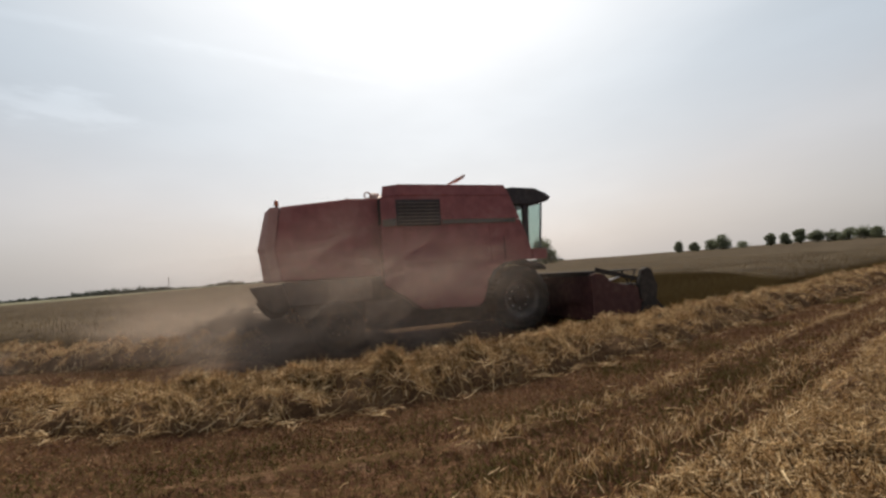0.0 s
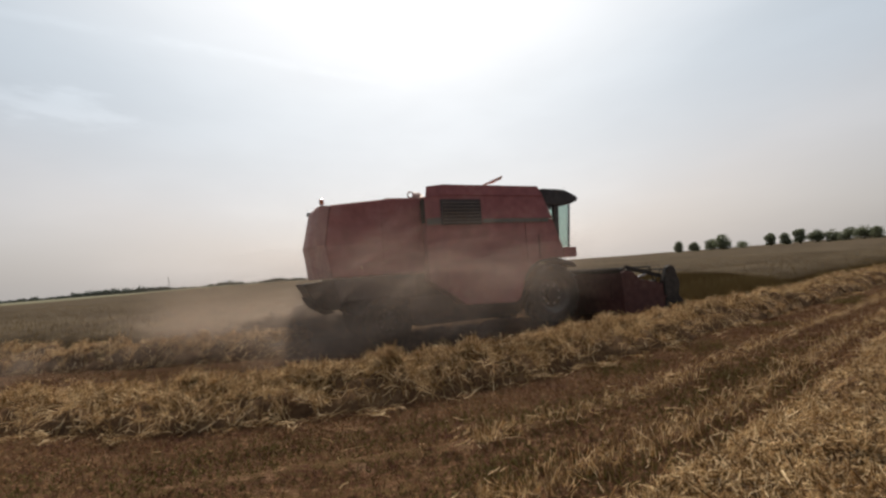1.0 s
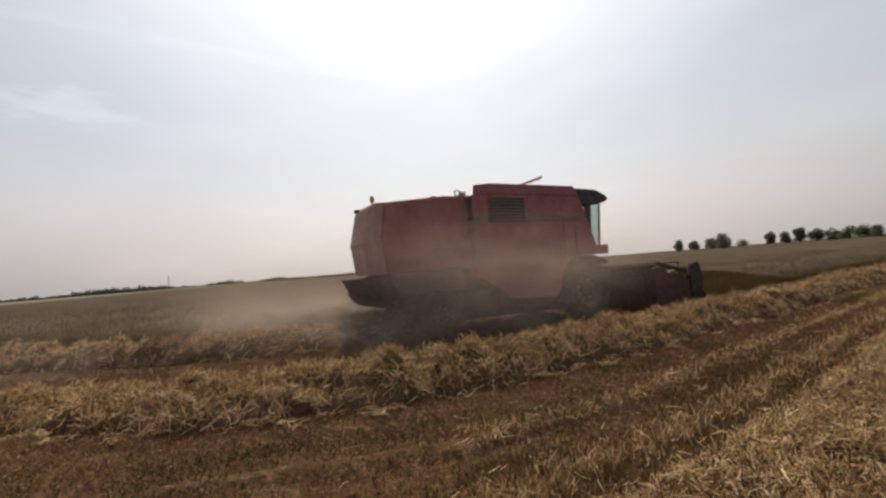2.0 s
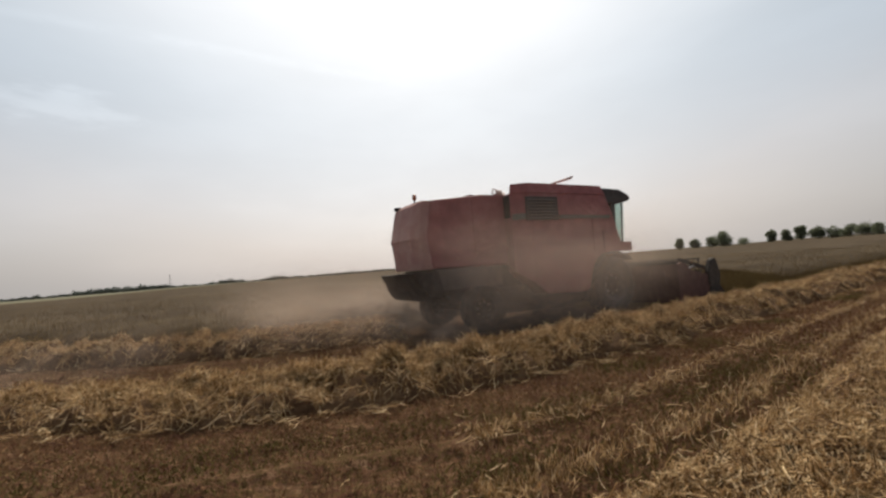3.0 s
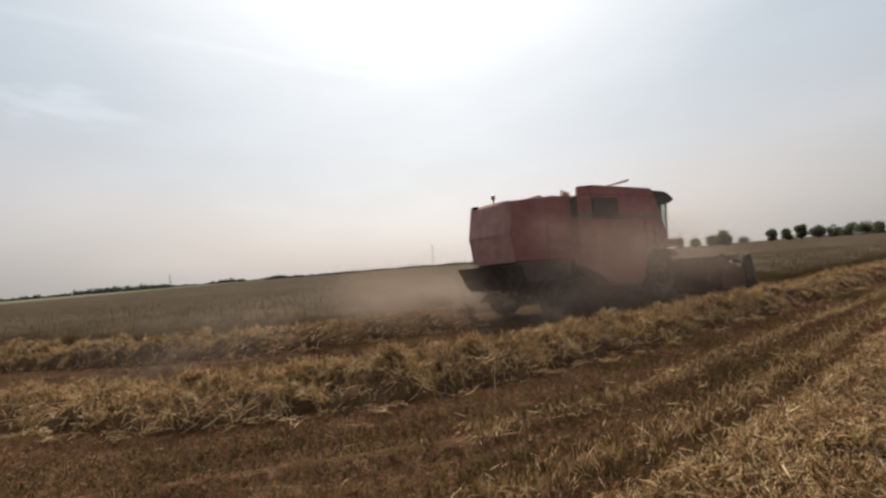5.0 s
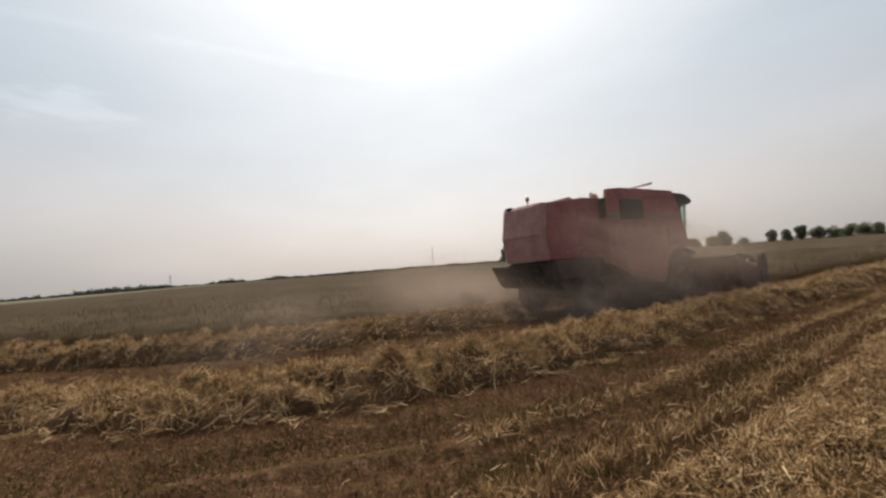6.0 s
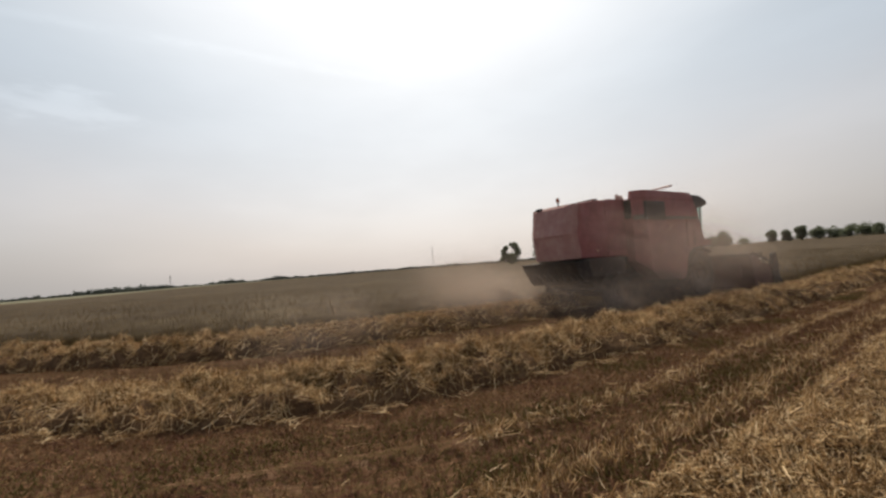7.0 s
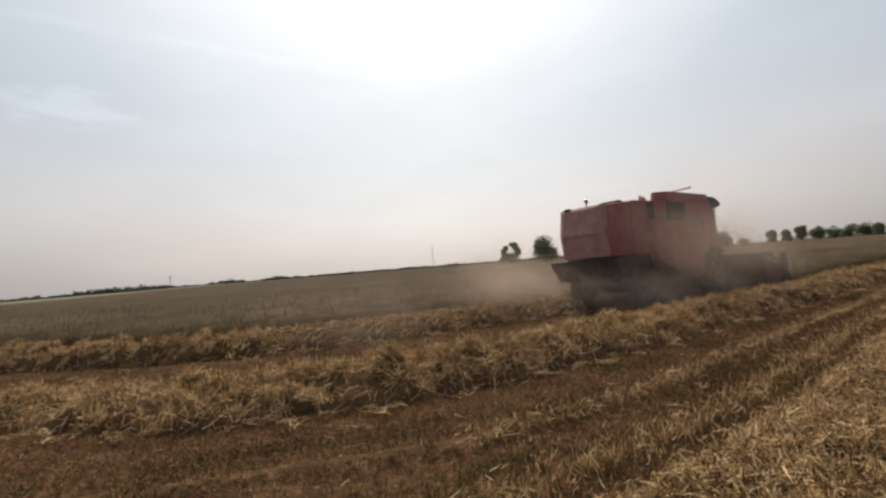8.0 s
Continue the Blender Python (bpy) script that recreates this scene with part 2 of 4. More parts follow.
def lathe_y(profile, seg=40, bm=None):
    """Turns (radius, y) points round the y axis."""
    bm2 = bmesh.new()
    rings = [[bm2.verts.new((r * math.cos(6.28318 * i / seg), y, r * math.sin(6.28318 * i / seg))) for i in range(seg)] for r, y in profile]
    for ra, rb in zip(rings, rings[1:]):
        for i in range(seg):
            j = (i + 1) % seg
            bm2.faces.new((ra[i], ra[j], rb[j], rb[i]))
    bm2.faces.new(rings[0])
    bm2.faces.new(rings[-1][::-1])
    bmesh.ops.recalc_face_normals(bm2, faces=bm2.faces[:])
    return join(bm, bm2)


def from_arrays(name, verts, faces, mat, smooth=False):
    me = bpy.data.meshes.new(name)
    verts, faces = np.asarray(verts, dtype=np.float32), np.asarray(faces, dtype=np.int32)
    k = faces.shape[1]
    me.vertices.add(len(verts))
    me.vertices.foreach_set("co", verts.ravel())
    me.loops.add(faces.size)
    me.loops.foreach_set("vertex_index", faces.ravel())
    me.polygons.add(len(faces))
    me.polygons.foreach_set("loop_start", np.arange(0, faces.size, k, dtype=np.int32))
    me.polygons.foreach_set("loop_total", np.full(len(faces), k, dtype=np.int32))
    me.update(calc_edges=True)
    me.materials.append(mat)
    if smooth:
        me.polygons.foreach_set("use_smooth", np.ones(len(faces), dtype=bool))
    return me


RNG = np.random.default_rng(11)


def blades(pos, direc, length, width, curl=0.25, joints=2):
    """Bent straws as three-sided tubes of two lengths each: vertices and quads."""
    n = len(pos)
    d = direc / np.linalg.norm(direc, axis=1, keepdims=True)
    ref = RNG.normal(size=(n, 3))
    s = np.cross(d, ref)
    s /= np.linalg.norm(s, axis=1, keepdims=True) + 1e-9
    u = np.cross(d, s)
    bend = RNG.normal(size=(n, 1)) * curl * length[:, None]
    pts = [pos - d * length[:, None] / 2, pos + s * bend * 0.5, pos + d * length[:, None] / 2]
    if joints == 1:
        pts = [pts[0], pts[2]]
    vs = []
    for k, p in enumerate(pts):
        r = width[:, None] * (1.0 if k < joints else 0.6)
        for q in range(3):
            ang = 2 * math.pi * q / 3
            vs.append(p + r * (math.cos(ang) * s + math.sin(ang) * u))
    v = np.stack(vs, 1).reshape(-1, 3)
    f = []
    for k in range(joints):
        for q in range(3):
            q2 = (q + 1) % 3
            f.append([k * 3 + q, k * 3 + q2, k * 3 + 3 + q2, k * 3 + 3 + q])
    f = (np.arange(n)[:, None, None] * 3 * (joints + 1) + np.array(f)[None]).reshape(-1, 4)
    return v, f


# ================= lie of the land =================
def land(x, y):
    r = np.hypot(x, y)
    t = np.clip((r - 45.0) / 355.0, 0, 1)
    side = np.interp(x / np.maximum(r, 1.0), [-0.78, -0.5, -0.15], [0.15, 0.6, 1.0])
    return 5.2 * side * (t * 0.88 + 0.12 * t * t)


class Line:
    """A gently curving row across the field: place and heading by distance along it."""

    def __init__(self, pts):
        p = np.array(pts, float)
        p = np.vstack([2 * p[0] - p[1], p, 2 * p[-1] - p[-2]])
        out = []
        for i in range(1, len(p) - 2):
            for t in np.linspace(0, 1, 24, endpoint=False):
                a, b, c, d = p[i - 1:i + 3]
                out.append(0.5 * (2 * b + (c - a) * t + (2 * a - 5 * b + 4 * c - d) * t * t + (3 * b - a - 3 * c + d) * t ** 3))
        out = np.array(out)
        for _ in range(30):
            out[1:-1] = (out[:-2] + 2 * out[1:-1] + out[2:]) / 4
        self.p = out
        self.s = np.concatenate([[0], np.cumsum(np.hypot(*np.diff(out, axis=0).T))])

    def at(self, s, off=0.0):
        x, y = np.interp(s, self.s, self.p[:, 0]), np.interp(s, self.s, self.p[:, 1])
        e = 0.3
        dx = np.interp(s + e, self.s, self.p[:, 0]) - np.interp(s - e, self.s, self.p[:, 0])
        dy = np.interp(s + e, self.s, self.p[:, 1]) - np.interp(s - e, self.s, self.p[:, 1])
        h = np.arctan2(dy, dx)
        return x - np.sin(h) * off, y + np.cos(h) * off, h

    def near(self, x):
        return float(np.interp(x, self.p[:, 0], self.s))


NEAR_ROW = Line([(-22, 9.5), (-14, 7.6), (-9.5, 6.6), (-5.5, 6.05), (-3.2, 5.75), (-1.5, 5.95), (0.45, 6.7), (3.7, 8.5), (5.75, 9.95), (8.3, 11.5), (12.25, 14.2), (16.3, 16.9), (24, 22.2), (40, 33.2), (70, 54), (140, 102)])
FAR_ROW = Line([(-60, 21), (-30, 14.8), (-14, 11.3), (-10.4, 10.75), (-7.2, 10.3), (-4.9, 10.4), (-2.9, 11.0), (-1.5, 11.55), (1.6, 13.1), (3.5, 14.1), (6.5, 15.9)])
RIGHT_ROW = Line([(-6, -1.0), (-2.55, 0.28), (-0.53, 1.03), (1.52, 2.05), (2.9, 2.93), (3.98, 3.71), (5.5, 4.75), (7.35, 6.1), (14, 11), (30, 22.3), (60, 43), (130, 91)])
DRIVE = Line([(-120, 34), (-60, 21.5), (-30, 14.8), (-14, 11.2), (-10, 10.6), (-7, 10.2), (-4.5, 10.5), (-1.8, 11.41), (1.39, 12.58), (4.72, 14.51), (6.94, 15.93), (12, 19.4), (25, 28.3), (60, 52), (150, 114), (300, 217)])

# the harvester's track: seconds, x, y, heading
TRACK = [(0.0, -1.80, 11.41, 20.5), (0.5, -1.31, 11.57, 22.1), (1.0, -0.79, 11.74, 23.6), (1.5, -0.17, 11.92, 25.1), (3.0, 1.39, 12.58, 28.8),
         (3.5, 1.95, 12.87, 29.4), (4.0, 2.48, 13.17, 29.9), (4.5, 3.03, 13.48, 30.4), (6.0, 4.72, 14.51, 31.5), (6.5, 5.27, 14.87, 32.1),
         (7.0, 5.82, 15.22, 32.6), (7.5, 6.38, 15.57, 33.2), (8.0, 6.94, 15.93, 34.0)]


def track(t):
    k = list(zip(*TRACK))
    return [float(np.interp(t, k[0], k[i])) for i in (1, 2, 3)]


def track_point(t, u, v):
    x, y, h = track(t)
    c, s = math.cos(radians(h)), math.sin(radians(h))
    return x + u * c - v * s, y + u * s + v * c


# ================= ground =================
RUTS = [Line([(-6, 3.2), (-3, 3.5), (-0.15, 4.05), (0.53, 4.35), (1.5, 4.75), (3.0, 5.7), (4.9, 7.05), (9.9, 10.5), (30, 24.5)]),
        Line([(-3, 1.9), (-1, 2.4), (0.25, 3.0), (1.16, 3.55), (1.9, 3.9), (3.3, 4.85), (5.0, 6.1), (6.8, 7.35), (9.5, 9.3), (30, 23.5)]),
        Line([(-9, 5.6), (-5.5, 5.15), (-3.2, 4.85), (-1.4, 5.05), (0.77, 5.85), (4.1, 7.6), (8.7, 10.7), (16.7, 16.1), (30, 25.2)]),
        Line([(-2.5, 1.55), (-0.6, 2.15), (1.0, 2.95), (1.55, 3.2), (2.3, 3.75), (3.35, 4.45), (4.9, 5.5), (6.7, 6.85), (14, 12), (30, 23)])]


def rut_relief(x, y):
    """Low ridges of stubble, each with a wheel furrow beside it."""
    z = np.zeros_like(x)
    near = (x > -9) & (x < 30) & (y > 0.5) & (y < 26)
    px, py = x[near], y[near]
    out = np.zeros_like(px)
    for line, up, down in zip(RUTS, (0.05, 0.06, 0.0, 0.02), (0.05, 0.07, 0.02, 0.08)):
        q = line.p[::3]
        t = np.gradient(q, axis=0)
        t /= np.linalg.norm(t, axis=1, keepdims=True)
        best, side = np.full(len(px), 1e9), np.zeros(len(px))
        for (qx, qy), (tx, ty) in zip(q, t):
            d2 = (px - qx) ** 2 + (py - qy) ** 2
            c = d2 < best
            best[c] = d2[c]
            side[c] = (-(px - qx) * ty + (py - qy) * tx)[c]
        ok = best < 4
        out += np.where(ok, up * np.exp(-(side / 0.10) ** 2) - down * np.exp(-((side + 0.22) / 0.12) ** 2), 0)
    z[near] = out
    return z


def ground():
    grow = [0.12]
    while sum(grow) < 3400:
        grow.append(grow[-1] * 1.12)
    c = np.cumsum(grow)
    xs = np.concatenate([(-7 - c)[::-1], np.arange(-7, 12.01, 0.08), 12 + c])
    ys = np.concatenate([(1.0 - c)[::-1], np.arange(1.0, 11.01, 0.08), 11 + c])
    X, Y = np.meshgrid(xs, ys)
    Z = land(X, Y)
    close = np.clip(1.2 - np.hypot(X - 4, Y - 8) / 40, 0, 1)
    lump = np.array([noise.noise((x * 0.9, y * 0.9, 0.0)) * 0.03 + noise.noise((x * 3.1, y * 3.1, 4.0)) * 0.022 + noise.noise((x * 9, y * 9, 4.0)) * 0.014 if k > 0 else 0.0 for x, y, k in zip(X.ravel(), Y.ravel(), close.ravel())]).reshape(X.shape)
    Z = Z + lump * close + rut_relief(X, Y)
    nx = len(xs)
    i = (np.arange(len(ys) - 1)[:, None] * nx + np.arange(nx - 1)[None]).ravel()
    me = from_arrays("ground", np.stack([X, Y, Z], -1).reshape(-1, 3), np.stack([i, i + 1, i + nx + 1, i + nx], 1), SOIL, True)
    tagged(new("ground", me), "brown harvested stubble field with bare dry soil", "field", kind="structure")


ground()


# ================= straw rows =================
def mound_height(a, half, high, s, seed):
    """Steep-sided row of heaped wads with hollows between them."""
    prof = np.clip(1 - (np.abs(a) / half) ** 3.2, 0, 1) ** 0.70
    lumps = np.array([0.78 + 0.34 * noise.noise((si * 0.9, seed, 0)) + 0.62 * noise.noise((si * 2.3, ai * 1.9, seed)) + 0.42 * noise.noise((si * 5.2, ai * 4.6, seed + 3)) + 0.16 * noise.noise((si * 11, ai * 11, seed)) for si, ai in zip(s, a)])
    return high * prof * np.clip(lumps, 0.22, 1.35)


def straw_row(name, line, s0, s1, half, high, seed, count, label, gap=None, wide=0.0045, lift=0.0, longest=0.42, spill=1.04, each=12, loose=0.48, lean=0.0, bare=0.0):
    ns, na = int((s1 - s0) / 0.09), 26
    S, A = np.meshgrid(np.linspace(s0, s1, ns), np.linspace(-1, 1, na), indexing="ij")
    wob = np.array([noise.noise((s * 0.5, 7.0, seed)) for s in S[:, 0]])[:, None]
    off = A * half * (1 + 0.18 * np.array([noise.noise((s * 1.3, 3.0, seed)) for s in S[:, 0]])[:, None]) + 0.18 * wob
    X, Y, _ = line.at(S, off)
    H = mound_height((A * half).ravel(), half, high, S.ravel(), seed).reshape(S.shape)
    if gap is not None:
        H *= gap(S)
    Z = land(X, Y) + H - 0.015
    i = (np.arange(ns - 1)[:, None] * na + np.arange(na - 1)[None]).ravel()
    me = from_arrays("packed_straw", np.stack([X, Y, Z], -1).reshape(-1, 3), np.stack([i, i + na, i + na + 1, i + 1], 1), MOUND_SHADE, True)
    row = tagged(new(name, me), label, "straw row", group="straw rows", kind="stuff")
    # straws in tufts over it, the most where the row lies close by
    nt = count // each
    count = nt * each
    fine = np.linspace(s0, s1, 800)
    fx, fy, _ = line.at(fine)
    share = np.cumsum(1.0 / (2.5 + np.hypot(fx - 1.0, fy - 2.0)) ** 1.4)
    ts = np.interp(RNG.random(nt) * share[-1], share, fine)
    ta = np.clip(RNG.normal(lean, 0.6, nt), -spill, spill)
    # fewer straws on the near flank, so the dark core stands for its shade
    ta = np.where((ta < -0.45) & (RNG.random(nt) < bare), np.abs(ta) * 0.8, ta)
    s = np.repeat(ts, each) + RNG.normal(0, 0.07, count)
    a = np.repeat(ta, each) + RNG.normal(0, 0.07, count)
    x, y, h = line.at(s, a * half + 0.18 * np.interp(s, S[:, 0], wob[:, 0]))
    z = mound_height(a * half, half, high, s, seed) + np.repeat(RNG.uniform(-0.02, 0.05, nt), each) + RNG.uniform(0.0, 0.04, count) + lift
    if gap is not None:
        z = z * gap(s) + 0.01
    z = np.maximum(z, 0.015) + land(x, y)
    az = np.repeat(RNG.uniform(0, 2 * math.pi, nt), each) + RNG.normal(0, loose, count)
    # on the flanks they hang down the slope
    el = np.repeat(RNG.normal(0.08, 0.5, nt), each) + RNG.normal(0, 0.7 * loose, count) - 0.9 * np.clip(np.abs(a) - 0.45, 0, 1) * np.sin(az - h) * np.sign(a)
    d = np.stack([np.cos(az) * np.cos(el), np.sin(az) * np.cos(el), np.sin(el)], 1)
    ln = RNG.uniform(0.3, 1.0, count) * longest
    v, f = blades(np.stack([x, y, z], 1), d, ln, RNG.uniform(0.5, 1.2, count) * wide, 0.3)
    ob = new("loose_straw", from_arrays("loose_straw", v, f, STRAW))
    ob.parent = row
    tagged(ob, kind="stuff")
    return row


straw_row("straw_row", NEAR_ROW, NEAR_ROW.near(-18), NEAR_ROW.near(70), 0.73, 0.42, 3.0, 72000, "thick golden-brown straw row lying on the stubble", wide=0.0046, longest=0.33, each=6, loose=0.75, lean=0.06, bare=0.62, spill=0.88,
          gap=lambda s: np.interp(s, [NEAR_ROW.near(-4.0), NEAR_ROW.near(-1.0)], [0.78, 1.0]))
straw_row("straw_row", RIGHT_ROW, RIGHT_ROW.near(-5.5), RIGHT_ROW.near(60), 0.86, 0.30, 9.0, 56000, "flat pale-gold straw row spread on the stubble", wide=0.0037, longest=0.22, spill=0.98, each=7, loose=0.75)
FAR_END = FAR_ROW.near(track_point(0.0, -2.9, 0)[0])
straw_row("straw_row", FAR_ROW, FAR_ROW.near(-24), FAR_END, 0.56, 0.48, 5.0, 16000, "freshly dropped straw row behind the harvester", wide=0.0056, longest=0.33, each=7, loose=0.7, bare=0.5)


def lying_straw():
    """Thin litter in the wheel ruts and over the stubble."""
    P, D, L = [], [], []
    for line, n, sd in zip(RUTS, (1200, 1200, 2400, 400), (0.14, 0.14, 0.17, 0.16)):
        s0 = line.near(-9 if sd > 0.16 else 0.0)
        s = s0 + (line.s[-1] - s0) * RNG.random(n) ** 1.25
        x, y, h = line.at(s, RNG.normal(0, sd, n))
        if line is RUTS[2]:
            wads = NEAR_ROW.near(-6) + (NEAR_ROW.near(30) - NEAR_ROW.near(-6)) * RNG.random(150) ** 1.2
            s = RNG.choice(wads, n) + RNG.normal(0, 0.10, n)
            x, y, h = NEAR_ROW.at(s, -0.86 + 0.14 * np.sin(s * 7.3) + RNG.normal(0, 0.06, n))
        az = h + RNG.normal(0, 0.8, n)
        P.append(np.stack([x, y, land(x, y) + 0.03 + RNG.uniform(0.02, 0.07, n)], 1))
        D.append(np.stack([np.cos(az), np.sin(az), RNG.normal(0, 0.2, n)], 1))
        L.append(RNG.uniform(0.05, 0.20, n))
    n = 900
    x, y = RNG.uniform(-9, 14, n), RNG.uniform(2.0, 12, n)
    az = RNG.uniform(0, 3.14, n)
    P.append(np.stack([x, y, land(x, y) + RNG.uniform(0.01, 0.05, n)], 1))
    D.append(np.stack([np.cos(az), np.sin(az), RNG.normal(0, 0.2, n)], 1))
    L.append(RNG.uniform(0.05, 0.25, n))
    for line, n, sd in zip(RUTS[:2], (1700, 3200), (0.10, 0.12)):
        s0 = line.near(0.2)
        s = s0 + (line.s[-1] - s0) * RNG.random(n) ** 1.9
        x, y, h = line.at(s, RNG.normal(0, sd, n))
        L.append(RNG.uniform(0.04, 0.13, n))
        P.append(np.stack([x, y, land(x, y) + 0.04 + L[-1] * 0.45], 1))
        D.append(np.stack([RNG.normal(0, 0.4, n), RNG.normal(0, 0.4, n), np.ones(n)], 1))
    P, D, L = np.concatenate(P), np.concatenate(D), np.concatenate(L)
    v, f = blades(P, D, L, RNG.uniform(0.002, 0.004, len(P)), 0.2)
    tagged(new("straw_litter", from_arrays("straw_litter", v, f, STRAW)), "thin straw litter scattered over the stubble", "straw", kind="stuff")


lying_straw()


def stubble():
    P, D, L = [], [], []
    for k in range(-44, 62):
        off = -0.70 - 0.125 * k if k >= 0 else 0.70 - 0.125 * k
        n = 1500 if k >= 0 else 1300
        lo, hi = NEAR_ROW.near(-9 if k >= 0 else -17), NEAR_ROW.near(17)
        s = lo + (hi - lo) * np.where(RNG.random(n) < 0.5, RNG.random(n), RNG.beta(2.2, 3.2, n))
        x, y, h = NEAR_ROW.at(s, off + RNG.normal(0, 0.03, n))
        ok = (np.hypot(x, y) > 1.2) & (y > 0.8)
        x, y = x[ok], y[ok]
        m = len(x)
        ln = RNG.uniform(0.025, 0.085, m) + (RNG.random(m) > 0.96) * 0.07
        P.append(np.stack([x, y, land(x, y) + ln * 0.45], 1))
        D.append(np.stack([RNG.normal(0, 0.45, m), RNG.normal(0, 0.45, m), np.ones(m)], 1))
        L.append(ln)
    P, D, L = np.concatenate(P), np.concatenate(D), np.concatenate(L)
    v, f = blades(P, D, L, RNG.uniform(0.0015, 0.0036, len(P)), 0.08, joints=1)
    tagged(new("stubble", from_arrays("stubble", v, f, STUBBLE)), "short brown cut stubble standing in drilled rows", "stubble", kind="stuff")


stubble()


def chaff():
    """Chopped bits and husks lying on the soil."""
    n = 90000
    s = NEAR_ROW.near(-8) + (NEAR_ROW.near(14) - NEAR_ROW.near(-8)) * RNG.beta(1.6, 2.4, n)
    x, y, h = NEAR_ROW.at(s, RNG.uniform(-6.5, -0.5, n))
    ok = np.hypot(x, y) > 1.2
    x, y, h = x[ok], y[ok], h[ok]
    n = len(x)
    az = RNG.uniform(0, 6.28, n)
    k, w = RNG.uniform(0.006, 0.028, n), RNG.uniform(0.002, 0.006, n)
    tip = RNG.normal(0, 0.5, n)
    z = land(x, y) + RNG.uniform(0.015, 0.045, n)
    dx, dy, dz = np.cos(az) * k, np.sin(az) * k, tip * k
    sx, sy = -np.sin(az) * w, np.cos(az) * w
    v = np.stack([np.stack([x - dx - sx, y - dy - sy, z - dz], 1), np.stack([x + dx - sx, y + dy - sy, z + dz], 1), np.stack([x + dx + sx, y + dy + sy, z + dz + w], 1), np.stack([x - dx + sx, y - dy + sy, z - dz + w], 1)], 1).reshape(-1, 3)
    tagged(new("chaff", from_arrays("chaff", v, np.arange(len(v)).reshape(-1, 4), STUBBLE)), "brown chaff and husks strewn on the soil", "chaff", kind="stuff")


chaff()


def weeds():
    """Patches of low weeds between the rows."""
    P, D, L = [], [], []
    for line, x0, x1, n, off in ((RUTS[0], 2.2, 6.5, 1500, -0.45), (RUTS[2], 2.0, 13.0, 2200, -0.25), (RUTS[1], 0.6, 5.0, 1100, -0.25), (RUTS[0], -5.0, 1.5, 1100, 0.6), (RUTS[1], -1.5, 4.0, 900, 0.35), (RUTS[0], -6.0, 2.0, 1800, 0.15), (RUTS[1], -3.0, 1.0, 900, 0.3)):
        c = RNG.uniform(line.near(x0), line.near(x1), 14)
        s = RNG.choice(c, n) + RNG.normal(0, 0.28, n)
        x, y, h = line.at(s, off + RNG.normal(0, 0.2, n))
        ln = RNG.uniform(0.02, 0.075, n)
        P.append(np.stack([x, y, land(x, y) + 0.01 + ln * 0.4], 1))
        D.append(np.stack([RNG.normal(0, 0.7, n), RNG.normal(0, 0.7, n), np.ones(n)], 1))
        L.append(ln)
    P, D, L = np.concatenate(P), np.concatenate(D), np.concatenate(L)
    v, f = blades(P, D, L, RNG.uniform(0.003, 0.006, len(P)), 0.3)
    tagged(new("weeds", from_arrays("weeds", v, f, WEED)), "low olive-green weeds between the stubble rows", "weeds", kind="stuff")


weeds()

# ================= standing crop =================
CROP_H = 0.85
FIX = np.array([-0.30, 0.954])


def crop_sheet(name, s0, s1, offs, label, first):
    s = np.concatenate([np.arange(s0, min(s1, s0 + 90), 0.5), np.geomspace(1, 60, 24)[1:] * (s1 - s0 - 90) / 60 + s0 + 90]) if s1 - s0 > 92 else np.arange(s0, s1, 0.5)
    x0, y0, _ = DRIVE.at(s, first)
    offs = np.array(offs)
    X = x0[:, None] + FIX[0] * offs[None]
    Y = y0[:, None] + FIX[1] * offs[None]
    bump = np.array([noise.noise((x * 0.7, y * 0.7, 2)) * 0.06 + noise.noise((x * 2.4, y * 2.4, 2)) * 0.05 for x, y in zip(X.ravel(), Y.ravel())]).reshape(X.shape)
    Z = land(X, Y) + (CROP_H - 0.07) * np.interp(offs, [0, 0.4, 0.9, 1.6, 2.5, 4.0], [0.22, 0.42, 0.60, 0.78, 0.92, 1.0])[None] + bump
    # the cut face, down to the soil
    X[:, 0] += FIX[0] * 0.25
    Y[:, 0] += FIX[1] * 0.25
    X, Y, Z = np.hstack([X[:, :1], X]), np.hstack([Y[:, :1], Y]), np.hstack([land(X[:, :1], Y[:, :1]) - 0.02, Z])
    na = X.shape[1]
    i = (np.arange(len(s) - 1)[:, None] * na + np.arange(na - 1)[None]).ravel()
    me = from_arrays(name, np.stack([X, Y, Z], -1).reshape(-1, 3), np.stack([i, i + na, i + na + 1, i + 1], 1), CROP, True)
    return tagged(new(name, me), label, "crop field", kind="stuff")


def crop_stalks(parent, s0, s1, first, deep, n):
    s, d = s0 + (s1 - s0) * RNG.random(n), first - 0.05 + deep * RNG.random(n) ** 2.6
    x, y, _ = DRIVE.at(s, first)
    x, y = x + FIX[0] * (d - first), y + FIX[1] * (d - first)
    ln = RNG.uniform(0.78, 1.12, n) * CROP_H * np.interp(d - first, [0, 0.4, 0.9, 1.6, 2.5, 4.0], [0.45, 0.58, 0.72, 0.86, 0.96, 1.0])
    v, f = blades(np.stack([x, y, land(x, y) + ln * 0.5], 1), np.stack([RNG.normal(0, 0.16, n), RNG.normal(0, 0.16, n), np.ones(n)], 1), ln, RNG.uniform(0.0028, 0.0062, n), 0.08, joints=1)
    ob = new("crop_stalks", from_arrays("crop_stalks", v, f, CROP_STALK))
    ob.parent = parent
    tagged(ob, kind="stuff")


